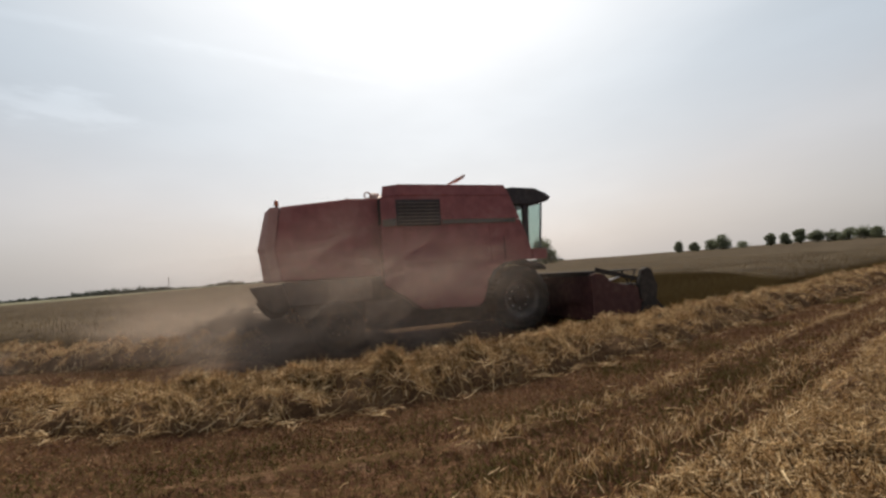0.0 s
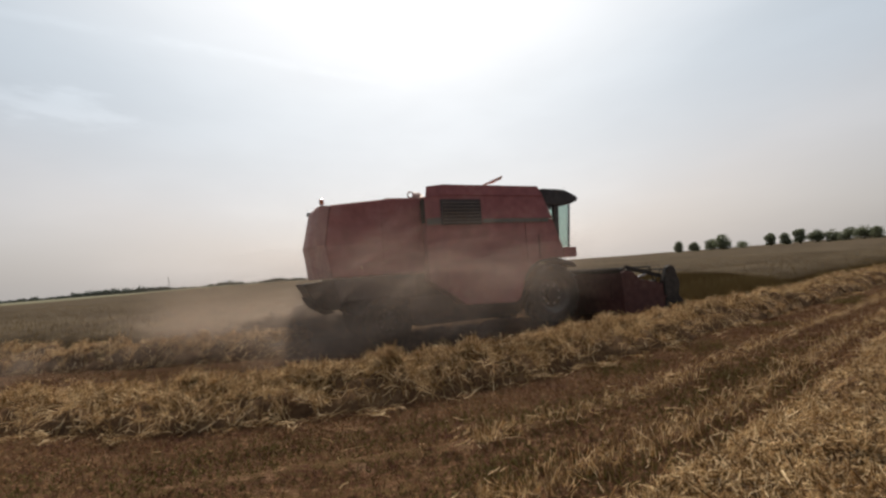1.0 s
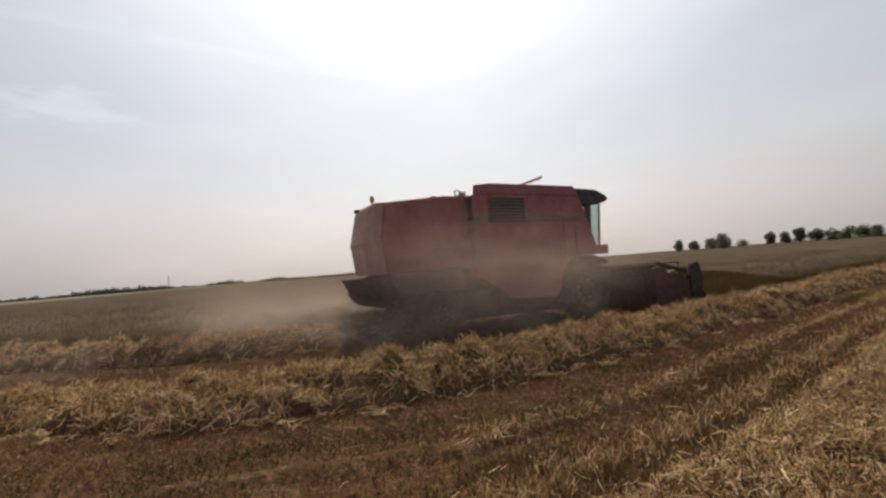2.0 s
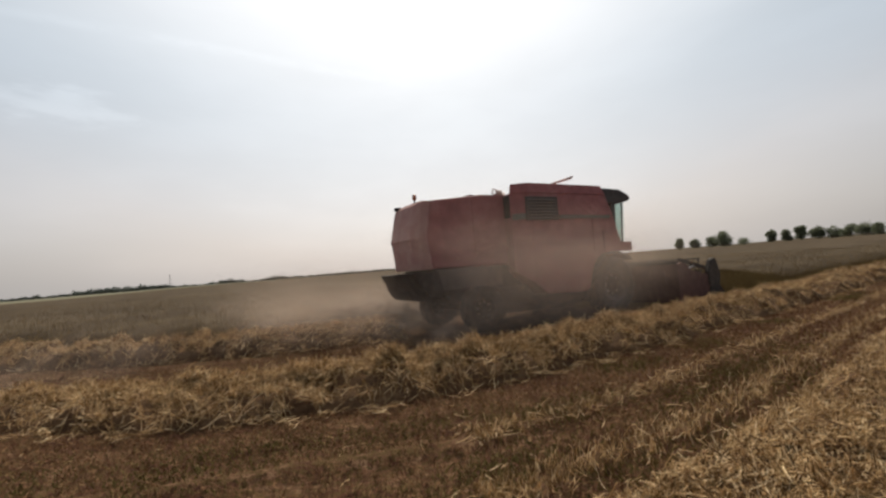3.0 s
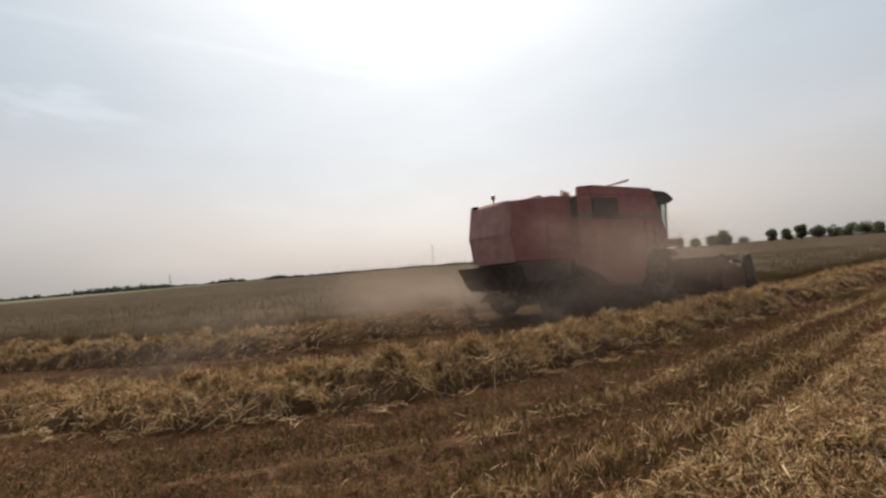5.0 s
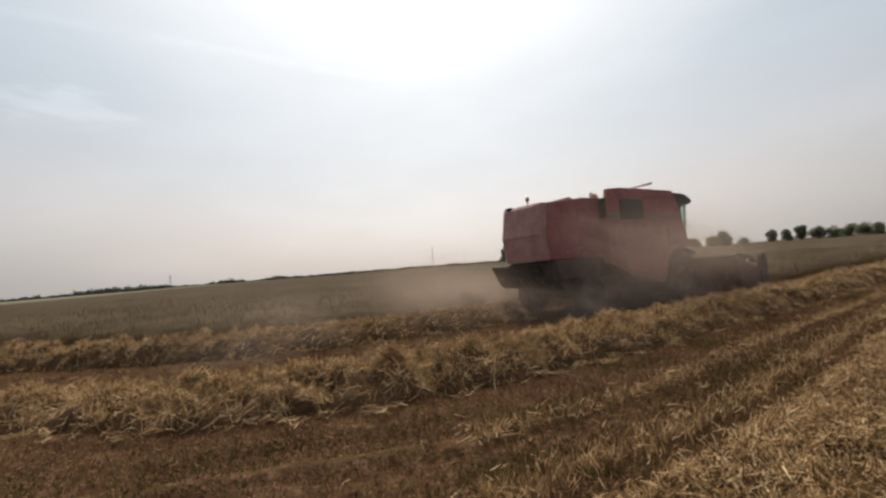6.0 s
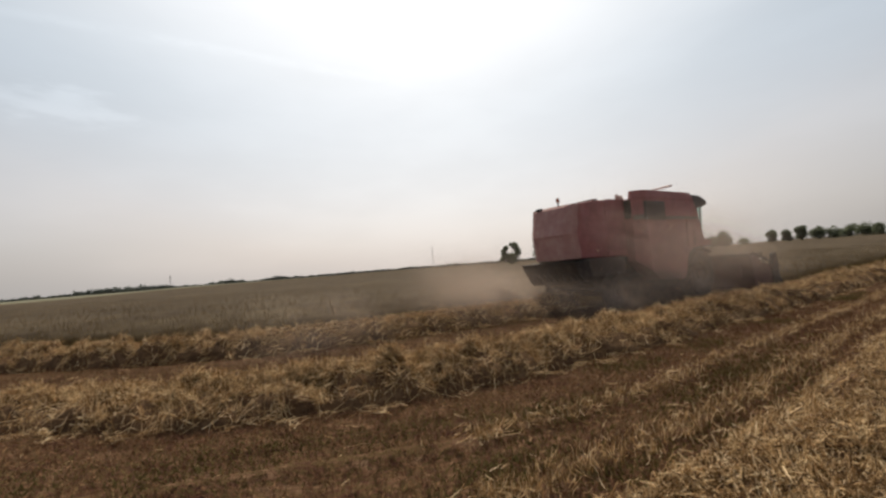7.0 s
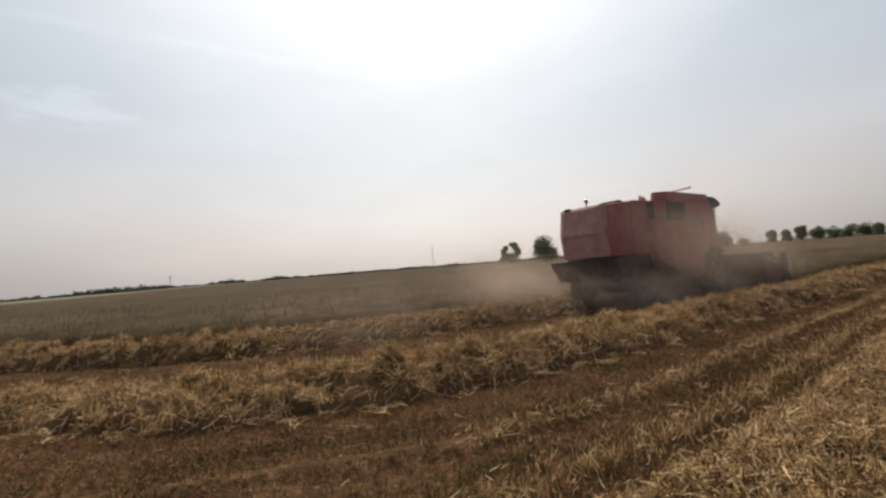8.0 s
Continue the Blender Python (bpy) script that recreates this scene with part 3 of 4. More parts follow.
S_HEAD0, S_HEAD8 = DRIVE.near(track_point(0.0, 6.75, 0)[0]), DRIVE.near(track_point(8.0, 6.9, 0)[0])
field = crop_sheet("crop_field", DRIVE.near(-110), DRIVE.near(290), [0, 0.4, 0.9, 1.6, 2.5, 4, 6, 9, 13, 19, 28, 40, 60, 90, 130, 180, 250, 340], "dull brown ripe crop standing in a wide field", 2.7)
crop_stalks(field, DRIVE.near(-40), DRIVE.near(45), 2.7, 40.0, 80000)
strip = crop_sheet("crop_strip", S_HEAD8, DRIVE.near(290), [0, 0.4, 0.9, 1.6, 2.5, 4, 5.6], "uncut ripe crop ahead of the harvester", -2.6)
crop_stalks(strip, S_HEAD8, DRIVE.near(60), -2.6, 5.4, 20000)


def crop_clumps():
    """The crop that the header takes in turn: rigid sheaves that tip over as they are cut."""
    n, step = 950, 0.6
    p = np.stack([RNG.uniform(-0.05, step + 0.05, n), RNG.uniform(-2.65, 2.75, n), np.zeros(n)], 1)
    ln = RNG.uniform(0.78, 1.12, n) * CROP_H * np.interp(p[:, 1] + 2.65, [0, 0.4, 0.9, 1.6, 2.5, 4.0], [0.45, 0.58, 0.72, 0.86, 0.96, 1.0])
    p[:, 2] = ln * 0.5
    v, f = blades(p, np.stack([RNG.normal(0, 0.16, n), RNG.normal(0, 0.16, n), np.ones(n)], 1), ln, RNG.uniform(0.004, 0.009, n), 0.08, joints=1)
    me = from_arrays("crop_sheaf", v, f, CROP_STALK)
    made = []
    s = S_HEAD0
    while s < S_HEAD8 - 0.05:
        x, y, h = DRIVE.at(s, 0.0)
        ob = tagged(new("crop_sheaf", me), "sheaf of standing ripe crop before the header", "crop", group="crop before the header")
        base = Matrix.Translation((float(x), float(y), 0)) @ Matrix.Rotation(float(h), 4, "Z")
        ob.matrix_world = base
        made.append((ob, base, s))
        s += step
    return made


SHEAVES = crop_clumps()


# ================= trees, hedges, masts =================
def leaf_cloud(centres, radii, per, size):
    """Many small leaf sprays round the limbs."""
    C, R = np.repeat(centres, per, 0), np.repeat(radii, per)
    d = RNG.normal(size=(len(C), 3))
    d /= np.linalg.norm(d, axis=1, keepdims=True)
    p = C + d * (R * RNG.uniform(0.45, 1.05, len(C)))[:, None] * np.array([1, 1, 0.85])
    a, b = RNG.normal(size=(len(C), 3)), RNG.normal(size=(len(C), 3))
    a /= np.linalg.norm(a, axis=1, keepdims=True)
    b = np.cross(a, b)
    b /= np.linalg.norm(b, axis=1, keepdims=True)
    k = (size * RNG.uniform(0.6, 1.3, len(C)))[:, None]
    v = np.stack([p - a * k, p + b * k * 0.6 + a * 0.1 * k, p + a * k, p - b * k * 0.6], 1).reshape(-1, 3)
    return v, np.arange(len(v)).reshape(-1, 4)


LOBES = [(-0.32, 0.58, 0.16), (-0.26, 0.40, 0.20), (-0.03, 0.38, 0.24), (0.25, 0.42, 0.22), (0.31, 0.62, 0.18), (0.20, 0.80, 0.19), (-0.20, 0.74, 0.13), (0.0, 0.22, 0.26), (0.36, 0.50, 0.12), (-0.36, 0.30, 0.14), (0.06, 0.86, 0.10)]


def tree(x, y, high, wide, seed, label, hole=False):
    rng = np.random.default_rng(seed)
    ob = tagged(new("tree"), label, "tree", group="field trees")
    ob.location = (x, y, float(land(x, y)))
    bm = rod((0, 0, -0.1), (0.1, 0, high * 0.5), high * 0.035, seg=8, r2=high * 0.02)
    tips, rad = [], []
    for i in range(11):
        az, up = rng.uniform(0, 6.28), rng.uniform(0.24, 0.80)
        reach = wide * 0.36 * math.sin(math.pi * min(1, max(0.15, up * 1.05))) * rng.uniform(0.5, 1.05)
        tip = (math.cos(az) * reach, math.sin(az) * reach, high * up)
        if hole:
            # two broad lobes over a low mass, with a gap between them
            fx, fz, _ = LOBES[i]
            tip = (fx * wide, wide * rng.uniform(-0.12, 0.12), high * fz)
        bm = rod((0, 0, high * min(0.48, up * 0.6)), tip, high * 0.014, bm, seg=6, r2=high * 0.005)
        tips.append(tip)
        rad.append(wide * (LOBES[i][2] if hole else rng.uniform(0.2, 0.3)))
    if not hole:
        tips += [(0, 0, high * 0.76), (0, 0, high * 0.5), (0, 0, high * 0.34)]
        rad += [wide * 0.3, wide * 0.42, wide * 0.38]
    part("trunk", bm, BARK, ob)
    v, f = leaf_cloud(np.array(tips), np.array(rad), 210, high * 0.036)
    crown = new("crown", from_arrays("crown", v, f, LEAF))
    crown.parent = ob
    return ob


for i, (x, y, h, w) in enumerate([(117.2, 209.4, 6.9, 5.6), (127.9, 214.8, 5.8, 4.9), (128.8, 202.5, 6.2, 6.5), (130.4, 195.5, 7.9, 7.8), (138.5, 196.0, 3.8, 7.0),
                                  (147.3, 189.4, 6.9, 4.8), (151.3, 186.3, 6.4, 4.8), (151.9, 179.3, 7.6, 5.0), (152.7, 172.0, 6.4, 5.8), (156.2, 168.9, 5.9, 5.4),
                                  (156.2, 161.9, 5.7, 6.6), (155.6, 155.5, 6.0, 6.2), (154.7, 149.3, 5.2, 5.4)]):
    tree(x, y, h, w, 40 + i, "round-crowned green tree in a far field row" if h > 4 else "low green bush beside the far trees")
tree(25.1, 158.0, 9.4, 8.0, 77, "lone open-crowned tree standing in the field", hole=True)
tree(40.0, 165.2, 11.2, 10.4, 78, "broad green tree standing in the field")


def hedge():
    C, R = [], []
    for az in np.arange(-52, 16, 0.16):
        d = 405 + 14 * noise.noise((az * 0.2, 0, 0))
        n1 = noise.noise((az * 0.35, 5.0, 0)) + 0.6 * noise.noise((az * 1.4, 9.0, 0))
        lead = 1.0 if az < -18 else 0.55
        n2 = noise.noise((az * 2.6, 2.0, 0))
        h = max(0.4, (1.8 + 2.6 * n1 + 2.6 * n2 + (2.2 if -41 < az < -33 else 0)) * lead)
        x, y = d * math.sin(radians(az)), d * math.cos(radians(az))
        C.append((x, y, float(land(x, y)) + 0.7 + h * 0.32))
        R.append(0.7 + h * 0.62)
    v, f = leaf_cloud(np.array(C), np.array(R), 80, 0.8)
    tagged(new("far_hedge", from_arrays("far_hedge", v, f, FAR_LEAF)), "dark uneven belt of far hedges and trees", "hedge", kind="stuff")


hedge()


def far_field():
    """A pale cut field on the rise below the far hedges."""
    az = np.radians(np.arange(-52, -13.9, 0.5))
    d = np.array([368.0, 376.0, 388.0, 398.0])
    A, D = np.meshgrid(az, d, indexing="ij")
    X, Y = D * np.sin(A), D * np.cos(A)
    roll = np.array([noise.noise((q * 9, 1.0, 0)) for q in az])[:, None]
    Z = land(X, Y) + (np.array([0.0, 0.7, 1.25, 1.4])[None] + 0.3 * roll) * np.interp(az, np.radians([-30, -15]), [1.0, 0.4])[:, None]
    i = (np.arange(len(az) - 1)[:, None] * 4 + np.arange(3)[None]).ravel()
    me = from_arrays("far_field", np.stack([X, Y, Z], -1).reshape(-1, 3), np.stack([i, i + 4, i + 5, i + 1], 1), CUT_FIELD, True)
    tagged(new("far_field", me), "pale cut field below the far hedges", "field", kind="structure")


far_field()


def mast(x, y, high, wide):
    ob = tagged(new("lattice_mast"), "thin grey lattice mast on the far skyline", "mast", group="far masts")
    ob.location = (x, y, float(land(x, y)))
    w = wide / 2
    for sx in (-1, 1):
        for sy in (-1, 1):
            part("leg", rod((sx * w, sy * w, 0), (sx * w * 0.15, sy * w * 0.15, high), 0.09, seg=6), MAST_GREY, ob)
    n = 7
    for k in range(n):
        a, b = k / n, (k + 1) / n
        wa, wb = w * (1 - 0.85 * a), w * (1 - 0.85 * b)
        part("brace", rod((-wa, -wa, a * high), (wb, -wb, b * high), 0.05, seg=5), MAST_GREY, ob)
        part("brace", rod((wa, wa, a * high), (-wb, wb, b * high), 0.05, seg=5), MAST_GREY, ob)


mast(-12.4, 499.8, 27.0, 3.2)
mast(-325.8, 503.9, 18.0, 2.8)


# ================= combine harvester =================
HARVESTER = tagged(new("combine_harvester"), "old dusty red combine harvester cutting a ripe crop", "combine harvester")
WHEELS = []


def wheel(u, v, r, wid):
    hub = part("wheel", lathe_y([(0.10 * r, -0.3 * wid), (0.22 * r, -0.28 * wid), (0.24 * r, 0.1 * wid), (0.1 * r, 0.2 * wid)], 20), DARK, HARVESTER, "large rubber-tyred drive wheel" if r > 0.7 else "small rubber-tyred steering wheel")
    h = wid / 2
    seg, tyre = 80, bmesh.new()
    rings = []
    for k, (rr, y) in enumerate([(0.60, -0.86), (0.72, -1.0), (0.88, -1.0), (0.95, -0.86), (0.96, -0.4), (0.96, 0.0), (0.96, 0.4), (0.95, 0.86), (0.88, 1.0), (0.72, 1.0), (0.60, 0.86)]):
        ring = []
        for i in range(seg):
            lug = 0.05 if 3 <= k <= 7 and (i + 2 * abs(k - 5)) % 4 < 2 else 0.0
            q = r * (rr + lug - 0.01)
            ring.append(tyre.verts.new((q * math.cos(6.28318 * i / seg), y * h, q * math.sin(6.28318 * i / seg))))
        rings.append(ring)
    rings.append(rings[0])
    for ra, rb in zip(rings, rings[1:]):
        for i in range(seg):
            j = (i + 1) % seg
            tyre.faces.new((ra[i], ra[j], rb[j], rb[i]))
    part("tyre", tyre, RUBBER, hub)
    rim = lathe_y([(0.2 * r, -0.25 * h), (0.42 * r, -0.2 * h), (0.5 * r, -0.6 * h), (0.62 * r, -0.9 * h), (0.62 * r, 0.9 * h), (0.5 * r, 0.6 * h), (0.2 * r, 0.3 * h)], 36)
    part("rim", rim, RIM, hub, "dusty wheel rim darkened for shade")
    for i in range(8):
        a = 2 * math.pi * i / 8
        part("wheel_nut", rod((0.32 * r * math.cos(a), -0.34 * h, 0.32 * r * math.sin(a)), (0.32 * r * math.cos(a), -0.18 * h, 0.32 * r * math.sin(a)), 0.022, seg=6), STEEL, hub)
    hub.location = (u, v, r)
    WHEELS.append((hub, u, v, r))


def harvester():
    H = HARVESTER
    side_taper = lambda x, z: 1.0 - 0.09 * max(0.0, (z - 3.1) / 0.8)
    # straw hood, narrower than the tank, with its rounded tail
    hood = prism([(-2.34, 3.46), (-2.50, 2.50), (-2.38, 1.72), (-0.02, 1.69), (-0.02, 3.64), (-0.75, 3.64)], -0.92, 0.92, 0.05)
    part("straw_hood", hood, RED, H)
    bm = bmesh.new()
    rings = []
    for z, us, ur in ((3.45, -2.35, -2.60), (3.36, -2.37, -2.68), (2.50, -2.51, -2.87), (2.42, -2.49, -2.84), (2.10, -2.44, -2.80), (1.72, -2.39, -2.76)):
        rings.append([bm.verts.new(p) for p in ((us, -0.915, z), (us - 0.2, -0.85, z), (ur, -0.62, z), (ur - 0.04, 0, z), (ur, 0.62, z), (us - 0.2, 0.85, z), (us, 0.915, z))])
    for ra, rb in zip(rings, rings[1:]):
        for i in range(6):
            bm.faces.new((ra[i], ra[i + 1], rb[i + 1], rb[i]))
    bm.faces.new(rings[0])
    bm.faces.new(rings[-1][::-1])
    # paler than the hood: light falling on the tail is in its colour
    part("tail_panel", bm, GREY, H, "tail panel of the straw hood, paled as if lit")
    part("tail_bracket", box(-2.72, -2.58, 0.35, 0.58, 3.40, 3.48, 0.015), DARK, H)
    part("roof_rail", box(-0.75, -0.05, -0.80, -0.76, 3.62, 3.66, 0.01), RED_DARK, H)
    # lower guards along the sieve box
    for v in (-0.98, 0.94):
        part("side_guard", box(-2.34, -0.32, v, v + 0.04, 1.14, 1.70, 0.015), LOWGREY, H, "dirty grey lower side guard")
    # sieve box, its dark belly extended downward to stand for shade under the machine
    part("sieve_box_shade_mass", prism([(-2.4, 1.7), (-2.2, 1.1), (-1.9, 0.78), (-0.75, 0.58), (-0.3, 0.36), (2.4, 0.34), (2.95, 0.6), (3.2, 1.7)], -0.9, 0.9, 0.04), DARK, H)
    # straw chopper and spreader
    part("straw_chopper", prism([(-3.06, 1.63), (-2.36, 1.66), (-2.2, 1.08), (-2.32, 0.98), (-2.62, 1.02), (-2.86, 1.28)], -1.12, 1.12, 0.03), DARK, H, "dark straw chopper hood at the tail")
    for i in range(9):
        v = -1.0 + 0.25 * i
        part("spreader_fin", prism([(-2.95, 1.3), (-2.55, 1.05), (-2.35, 0.93), (-2.62, 0.9), (-2.78, 1.02)], v - 0.012, v + 0.012), DARK, H)
    # grain tank over the engine bay, with the bulged side panel below
    corner = lambda x, z: (1.0 if x > 0.2 else 0.80) * (1.0 - 0.05 * max(0.0, (z - 3.1) / 0.8))
    bm = prism([(0.36, 2.98), (0.36, 3.62), (3.40, 3.62), (3.48, 3.36), (3.64, 2.98)], -1.53, 1.53, 0.02, corner)
    bm = prism([(-0.04, 2.98), (-0.04, 3.62), (0.37, 3.62), (0.37, 2.98)], -1.53, 1.53, 0.02, corner, bm)
    part("grain_tank", bm, RED, H)
    # upright dark panels on the tank's rear face, either side of the hood
    for v in (-1.19, 0.93):
        part("dark_rear_panel", box(-0.065, -0.045, v, v + 0.26, 2.95, 3.58, 0.006), DARK, H, "dark panel beside the hood")
    # raised hopper side, standing on the tank's edge
    bm = bmesh.new()
    low = [(-0.02, -1.21), (0.36, -1.50), (3.40, -1.50), (3.40, -1.25), (0.45, -1.25), (0.1, -1.0)]
    top = [(0.03, -1.18), (0.38, -1.46), (3.26, -1.46), (3.26, -1.25), (0.47, -1.25), (0.14, -1.0)]
    lo, hi = [bm.verts.new((x, y, 3.60)) for x, y in low], [bm.verts.new((x, y, 3.89)) for x, y in top]
    bm.faces.new(lo)
    bm.faces.new(hi)
    for i in range(6):
        bm.faces.new((lo[i], lo[(i + 1) % 6], hi[(i + 1) % 6], hi[i]))
    bmesh.ops.recalc_face_normals(bm, faces=bm.faces[:])
    part("hopper_side", bevel(bm, 0.02), RED, H)
    bm = prism([(0.36, 2.97), (3.66, 2.97), (3.94, 2.16), (3.94, 1.88), (3.5, 1.87), (3.05, 1.82), (2.62, 1.45), (2.42, 0.86), (2.25, 0.76), (0.80, 0.82), (0.36, 1.16)], -1.5, 1.5, 0.03)
    bm = prism([(-0.04, 2.97), (0.37, 2.97), (0.37, 1.15), (-0.04, 1.48)], -1.5, 1.5, 0.02, lambda x, z: 1.0 if x > 0.2 else 0.80, bm)
    part("side_panel", bm, RED, H)
    for v0, v1 in ((-1.525, -1.503), (1.503, 1.525)):
        part("stripe", box(1.42, 3.5, v0, v1, 2.88, 3.05, 0.006), GREENISH, H, "dull grey-green stripe across the tank side")
    part("stripe", prism([(-0.02, 2.88), (-0.02, 3.05), (0.26, 3.05), (0.26, 2.88)], -1.542, 1.542, 0.0, lambda x, z: 0.80 + 0.2 * (x + 0.04) / 0.41), GREENISH, H, "dull grey-green stripe round the tank corner")
    for v0, v1 in ((-1.525, -1.503), (1.503, 1.525)):
        part("stripe", box(0.37, 1.40, v0, v1, 2.78, 2.81, 0.004), RED, H)
        part("seam_rail", box(0.4, 2.7, v0, v1, 1.93, 1.965, 0.006), RED, H)
        part("seam_rail", box(-2.3, -0.2, v0 * 0.612, v1 * 0.612, 1.98, 2.01, 0.004), RED, H)
        part("panel_joint", box(2.72, 2.75, v0, v1, 1.9, 2.88), RED, H)
        part("panel_joint", box(-1.11, -1.095, v0 * 0.612, v1 * 0.612, 1.75, 3.5), RED, H)
    # louvred engine grille
    for sgn in (-1, 1):
        yv = lambda a, b: (min(sgn * a, sgn * b), max(sgn * a, sgn * b))
        part("engine_grille", box(0.27, 1.39, *yv(1.44, 1.535), 2.85, 3.5, 0.012), BLACK, H, "black louvred engine grille")
        for k in range(7):
            z = 2.91 + 0.085 * k
            part("slat", box(0.31, 1.35, -0.004, 0.004, -0.035, 0.035, 0.002), LOWGREY, H).matrix_basis = Matrix.Translation((0, sgn * 1.535, z)) @ Matrix.Rotation(radians(38 * sgn), 4, "X")
        part("grab_handle", rod((3.1, sgn * 1.56, 1.9), (3.1, sgn * 1.56, 2.5), 0.015), RED_DARK, H)
    # fittings on the roof
    part("beacon", lathe_y([(0.055, 0), (0.06, 0.06), (0.05, 0.13), (0.02, 0.15)], 16), AMBER, H, "amber beacon on a short stem").matrix_basis = Matrix.Translation((-2.42, -0.16, 3.60)) @ Matrix.Rotation(radians(90), 4, "X")
    part("beacon_stem", rod((-2.42, -0.16, 3.42), (-2.42, -0.16, 3.61), 0.022), DARK, H)
    bm = bmesh.new()
    for i in range(20):
        a0, a1 = 2 * math.pi * i / 20, 2 * math.pi * (i + 1) / 20
        bm = rod((-0.28 + 0.075 * math.cos(a0), -0.85, 3.73 + 0.075 * math.sin(a0)), (-0.28 + 0.075 * math.cos(a1), -0.85, 3.73 + 0.075 * math.sin(a1)), 0.018, bm, seg=8)
    part("lifting_eye", bm, GREY, H, "pale round lifting eye")
    part("air_intake", prism([(-0.95, 3.58), (-0.88, 3.72), (-0.7, 3.77), (-0.55, 3.74), (-0.48, 3.6)], -0.3, 0.5, 0.03), RED_DARK, H)
    bm = rod((2.0, -0.8, 3.6), (2.0, -0.8, 4.08), 0.035, seg=10)
    bm = rod((1.99, -0.7, 4.06), (2.13, -1.46, 4.12), 0.032, bm, seg=8)
    bm = prism([(1.97, 4.05), (1.97, 4.085), (2.14, 4.10), (2.14, 4.065)], -1.42, -0.85, 0.008, bm=bm)
    part("tank_flap", bm, PALE, H, "faded pink tank cover lever standing open")
    bm = rod((0.02, -0.72, 3.5), (-0.02, -0.84, 3.70), 0.10, seg=14)
    bm = rod((-0.02, -0.84, 3.70), (-0.16, -0.74, 3.73), 0.09, bm, seg=14)
    part("unloading_elbow", bm, PALE, H, "pale elbow of the unloading pipe")
    for v in (-0.6, 0.6):
        part("tank_rib", box(0.1, 3.1, v - 0.03, v + 0.03, 3.615, 3.64, 0.008), RED_DARK, H)
    # cab
    roof = prism([(3.22, 3.38), (3.26, 3.82), (3.6, 3.87), (4.32, 3.85), (4.70, 3.70), (4.84, 3.60), (4.76, 3.50), (4.5, 3.42), (4.2, 3.37)], -1.3, 1.3, 0.05)
    part("cab_roof", roof, BLACK, H, "dark overhanging cab roof")
    cab = part("cab", box(3.3, 4.42, -1.28, 1.28, 1.88, 2.16, 0.03), RED, H, "red cab floor and platform")
    for v in (-1.22, 1.22):
        part("pillar", prism([(3.86, 2.14), (4.02, 2.14), (4.10, 3.40), (3.92, 3.40)], v - 0.05, v + 0.05, 0.015), BLACK, cab)
        part("pillar", rod((4.46, v * 0.92, 2.14), (4.60, v * 0.92, 3.44), 0.03, seg=8), BLACK, cab)
        part("side_window", prism([(3.66, 2.98), (3.95, 2.2), (4.44, 2.18), (4.57, 3.4), (3.5, 3.38)], v * 0.985 - 0.004, v * 0.985 + 0.004), GLASS, cab).visible_shadow = False
    part("windscreen", prism([(4.47, 2.16), (4.48, 2.16), (4.62, 3.44), (4.61, 3.44)], -1.12, 1.12), GLASS, cab).visible_shadow = False
    part("driver_seat", box(3.62, 3.74, -0.28, 0.28, 2.45, 3.0, 0.04, box(3.62, 4.08, -0.28, 0.28, 2.3, 2.45, 0.04)), CLOTH, cab)
    part("steering_column", rod((4.3, 0, 2.1), (4.15, 0, 2.75), 0.04, rod((4.12, 0, 2.74), (4.16, 0, 2.77), 0.2, seg=20)), BLACK, cab)
    part("cab_back_wall", box(3.3, 3.36, -1.15, 1.15, 2.1, 3.4, 0.01), BLACK, cab)
    part("platform_box", box(3.95, 4.42, -1.5, -1.29, 1.86, 2.14, 0.02), RED, cab)
    for i in range(4):
        part("ladder_rung", box(3.98, 4.36, -1.5, -1.42, 0.75 + 0.28 * i, 0.79 + 0.28 * i, 0.008), DARK, cab)
    # chassis
    part("front_axle", rod((3.51, -1.3, 0.86), (3.51, 1.3, 0.86), 0.16), DARK, H)
    part("rear_axle", rod((-1.2, -1.2, 0.62), (-1.2, 1.2, 0.62), 0.1), DARK, H)
    part("chassis_beam", box(-1.4, 3.6, -0.55, -0.4, 0.7, 0.9, 0.02, box(-1.4, 3.6, 0.4, 0.55, 0.7, 0.9, 0.02)), DARK, H)
    part("axle_support", box(-1.35, -1.05, -0.3, 0.3, 0.6, 1.2, 0.03), DARK, H)
    part("drive_cover", box(-0.55, 0.6, -1.0, -0.94, 0.55, 1.1, 0.03), LOWGREY, H)
    part("reflector", box(-0.66, -0.5, -1.03, -1.0, 0.62, 0.70, 0.008), GREY, H, "pale reflector plate")
    part("wheel_arch", prism([(2.55, 1.35), (2.75, 1.66), (3.1, 1.84), (3.7, 1.86), (4.2, 1.72), (4.35, 1.6), (4.3, 1.57), (4.1, 1.66), (3.65, 1.79), (3.15, 1.78), (2.85, 1.6), (2.65, 1.33)], -1.52, -0.9), BLACK, H)
    for v in (-1.27, 1.27):
        wheel(3.51, v, 0.86, 0.58)
    for v in (-1.2, 1.2):
        wheel(-1.2, v, 0.60, 0.40)
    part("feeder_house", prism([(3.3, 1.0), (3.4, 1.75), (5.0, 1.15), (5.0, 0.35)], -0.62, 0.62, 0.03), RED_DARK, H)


harvester()


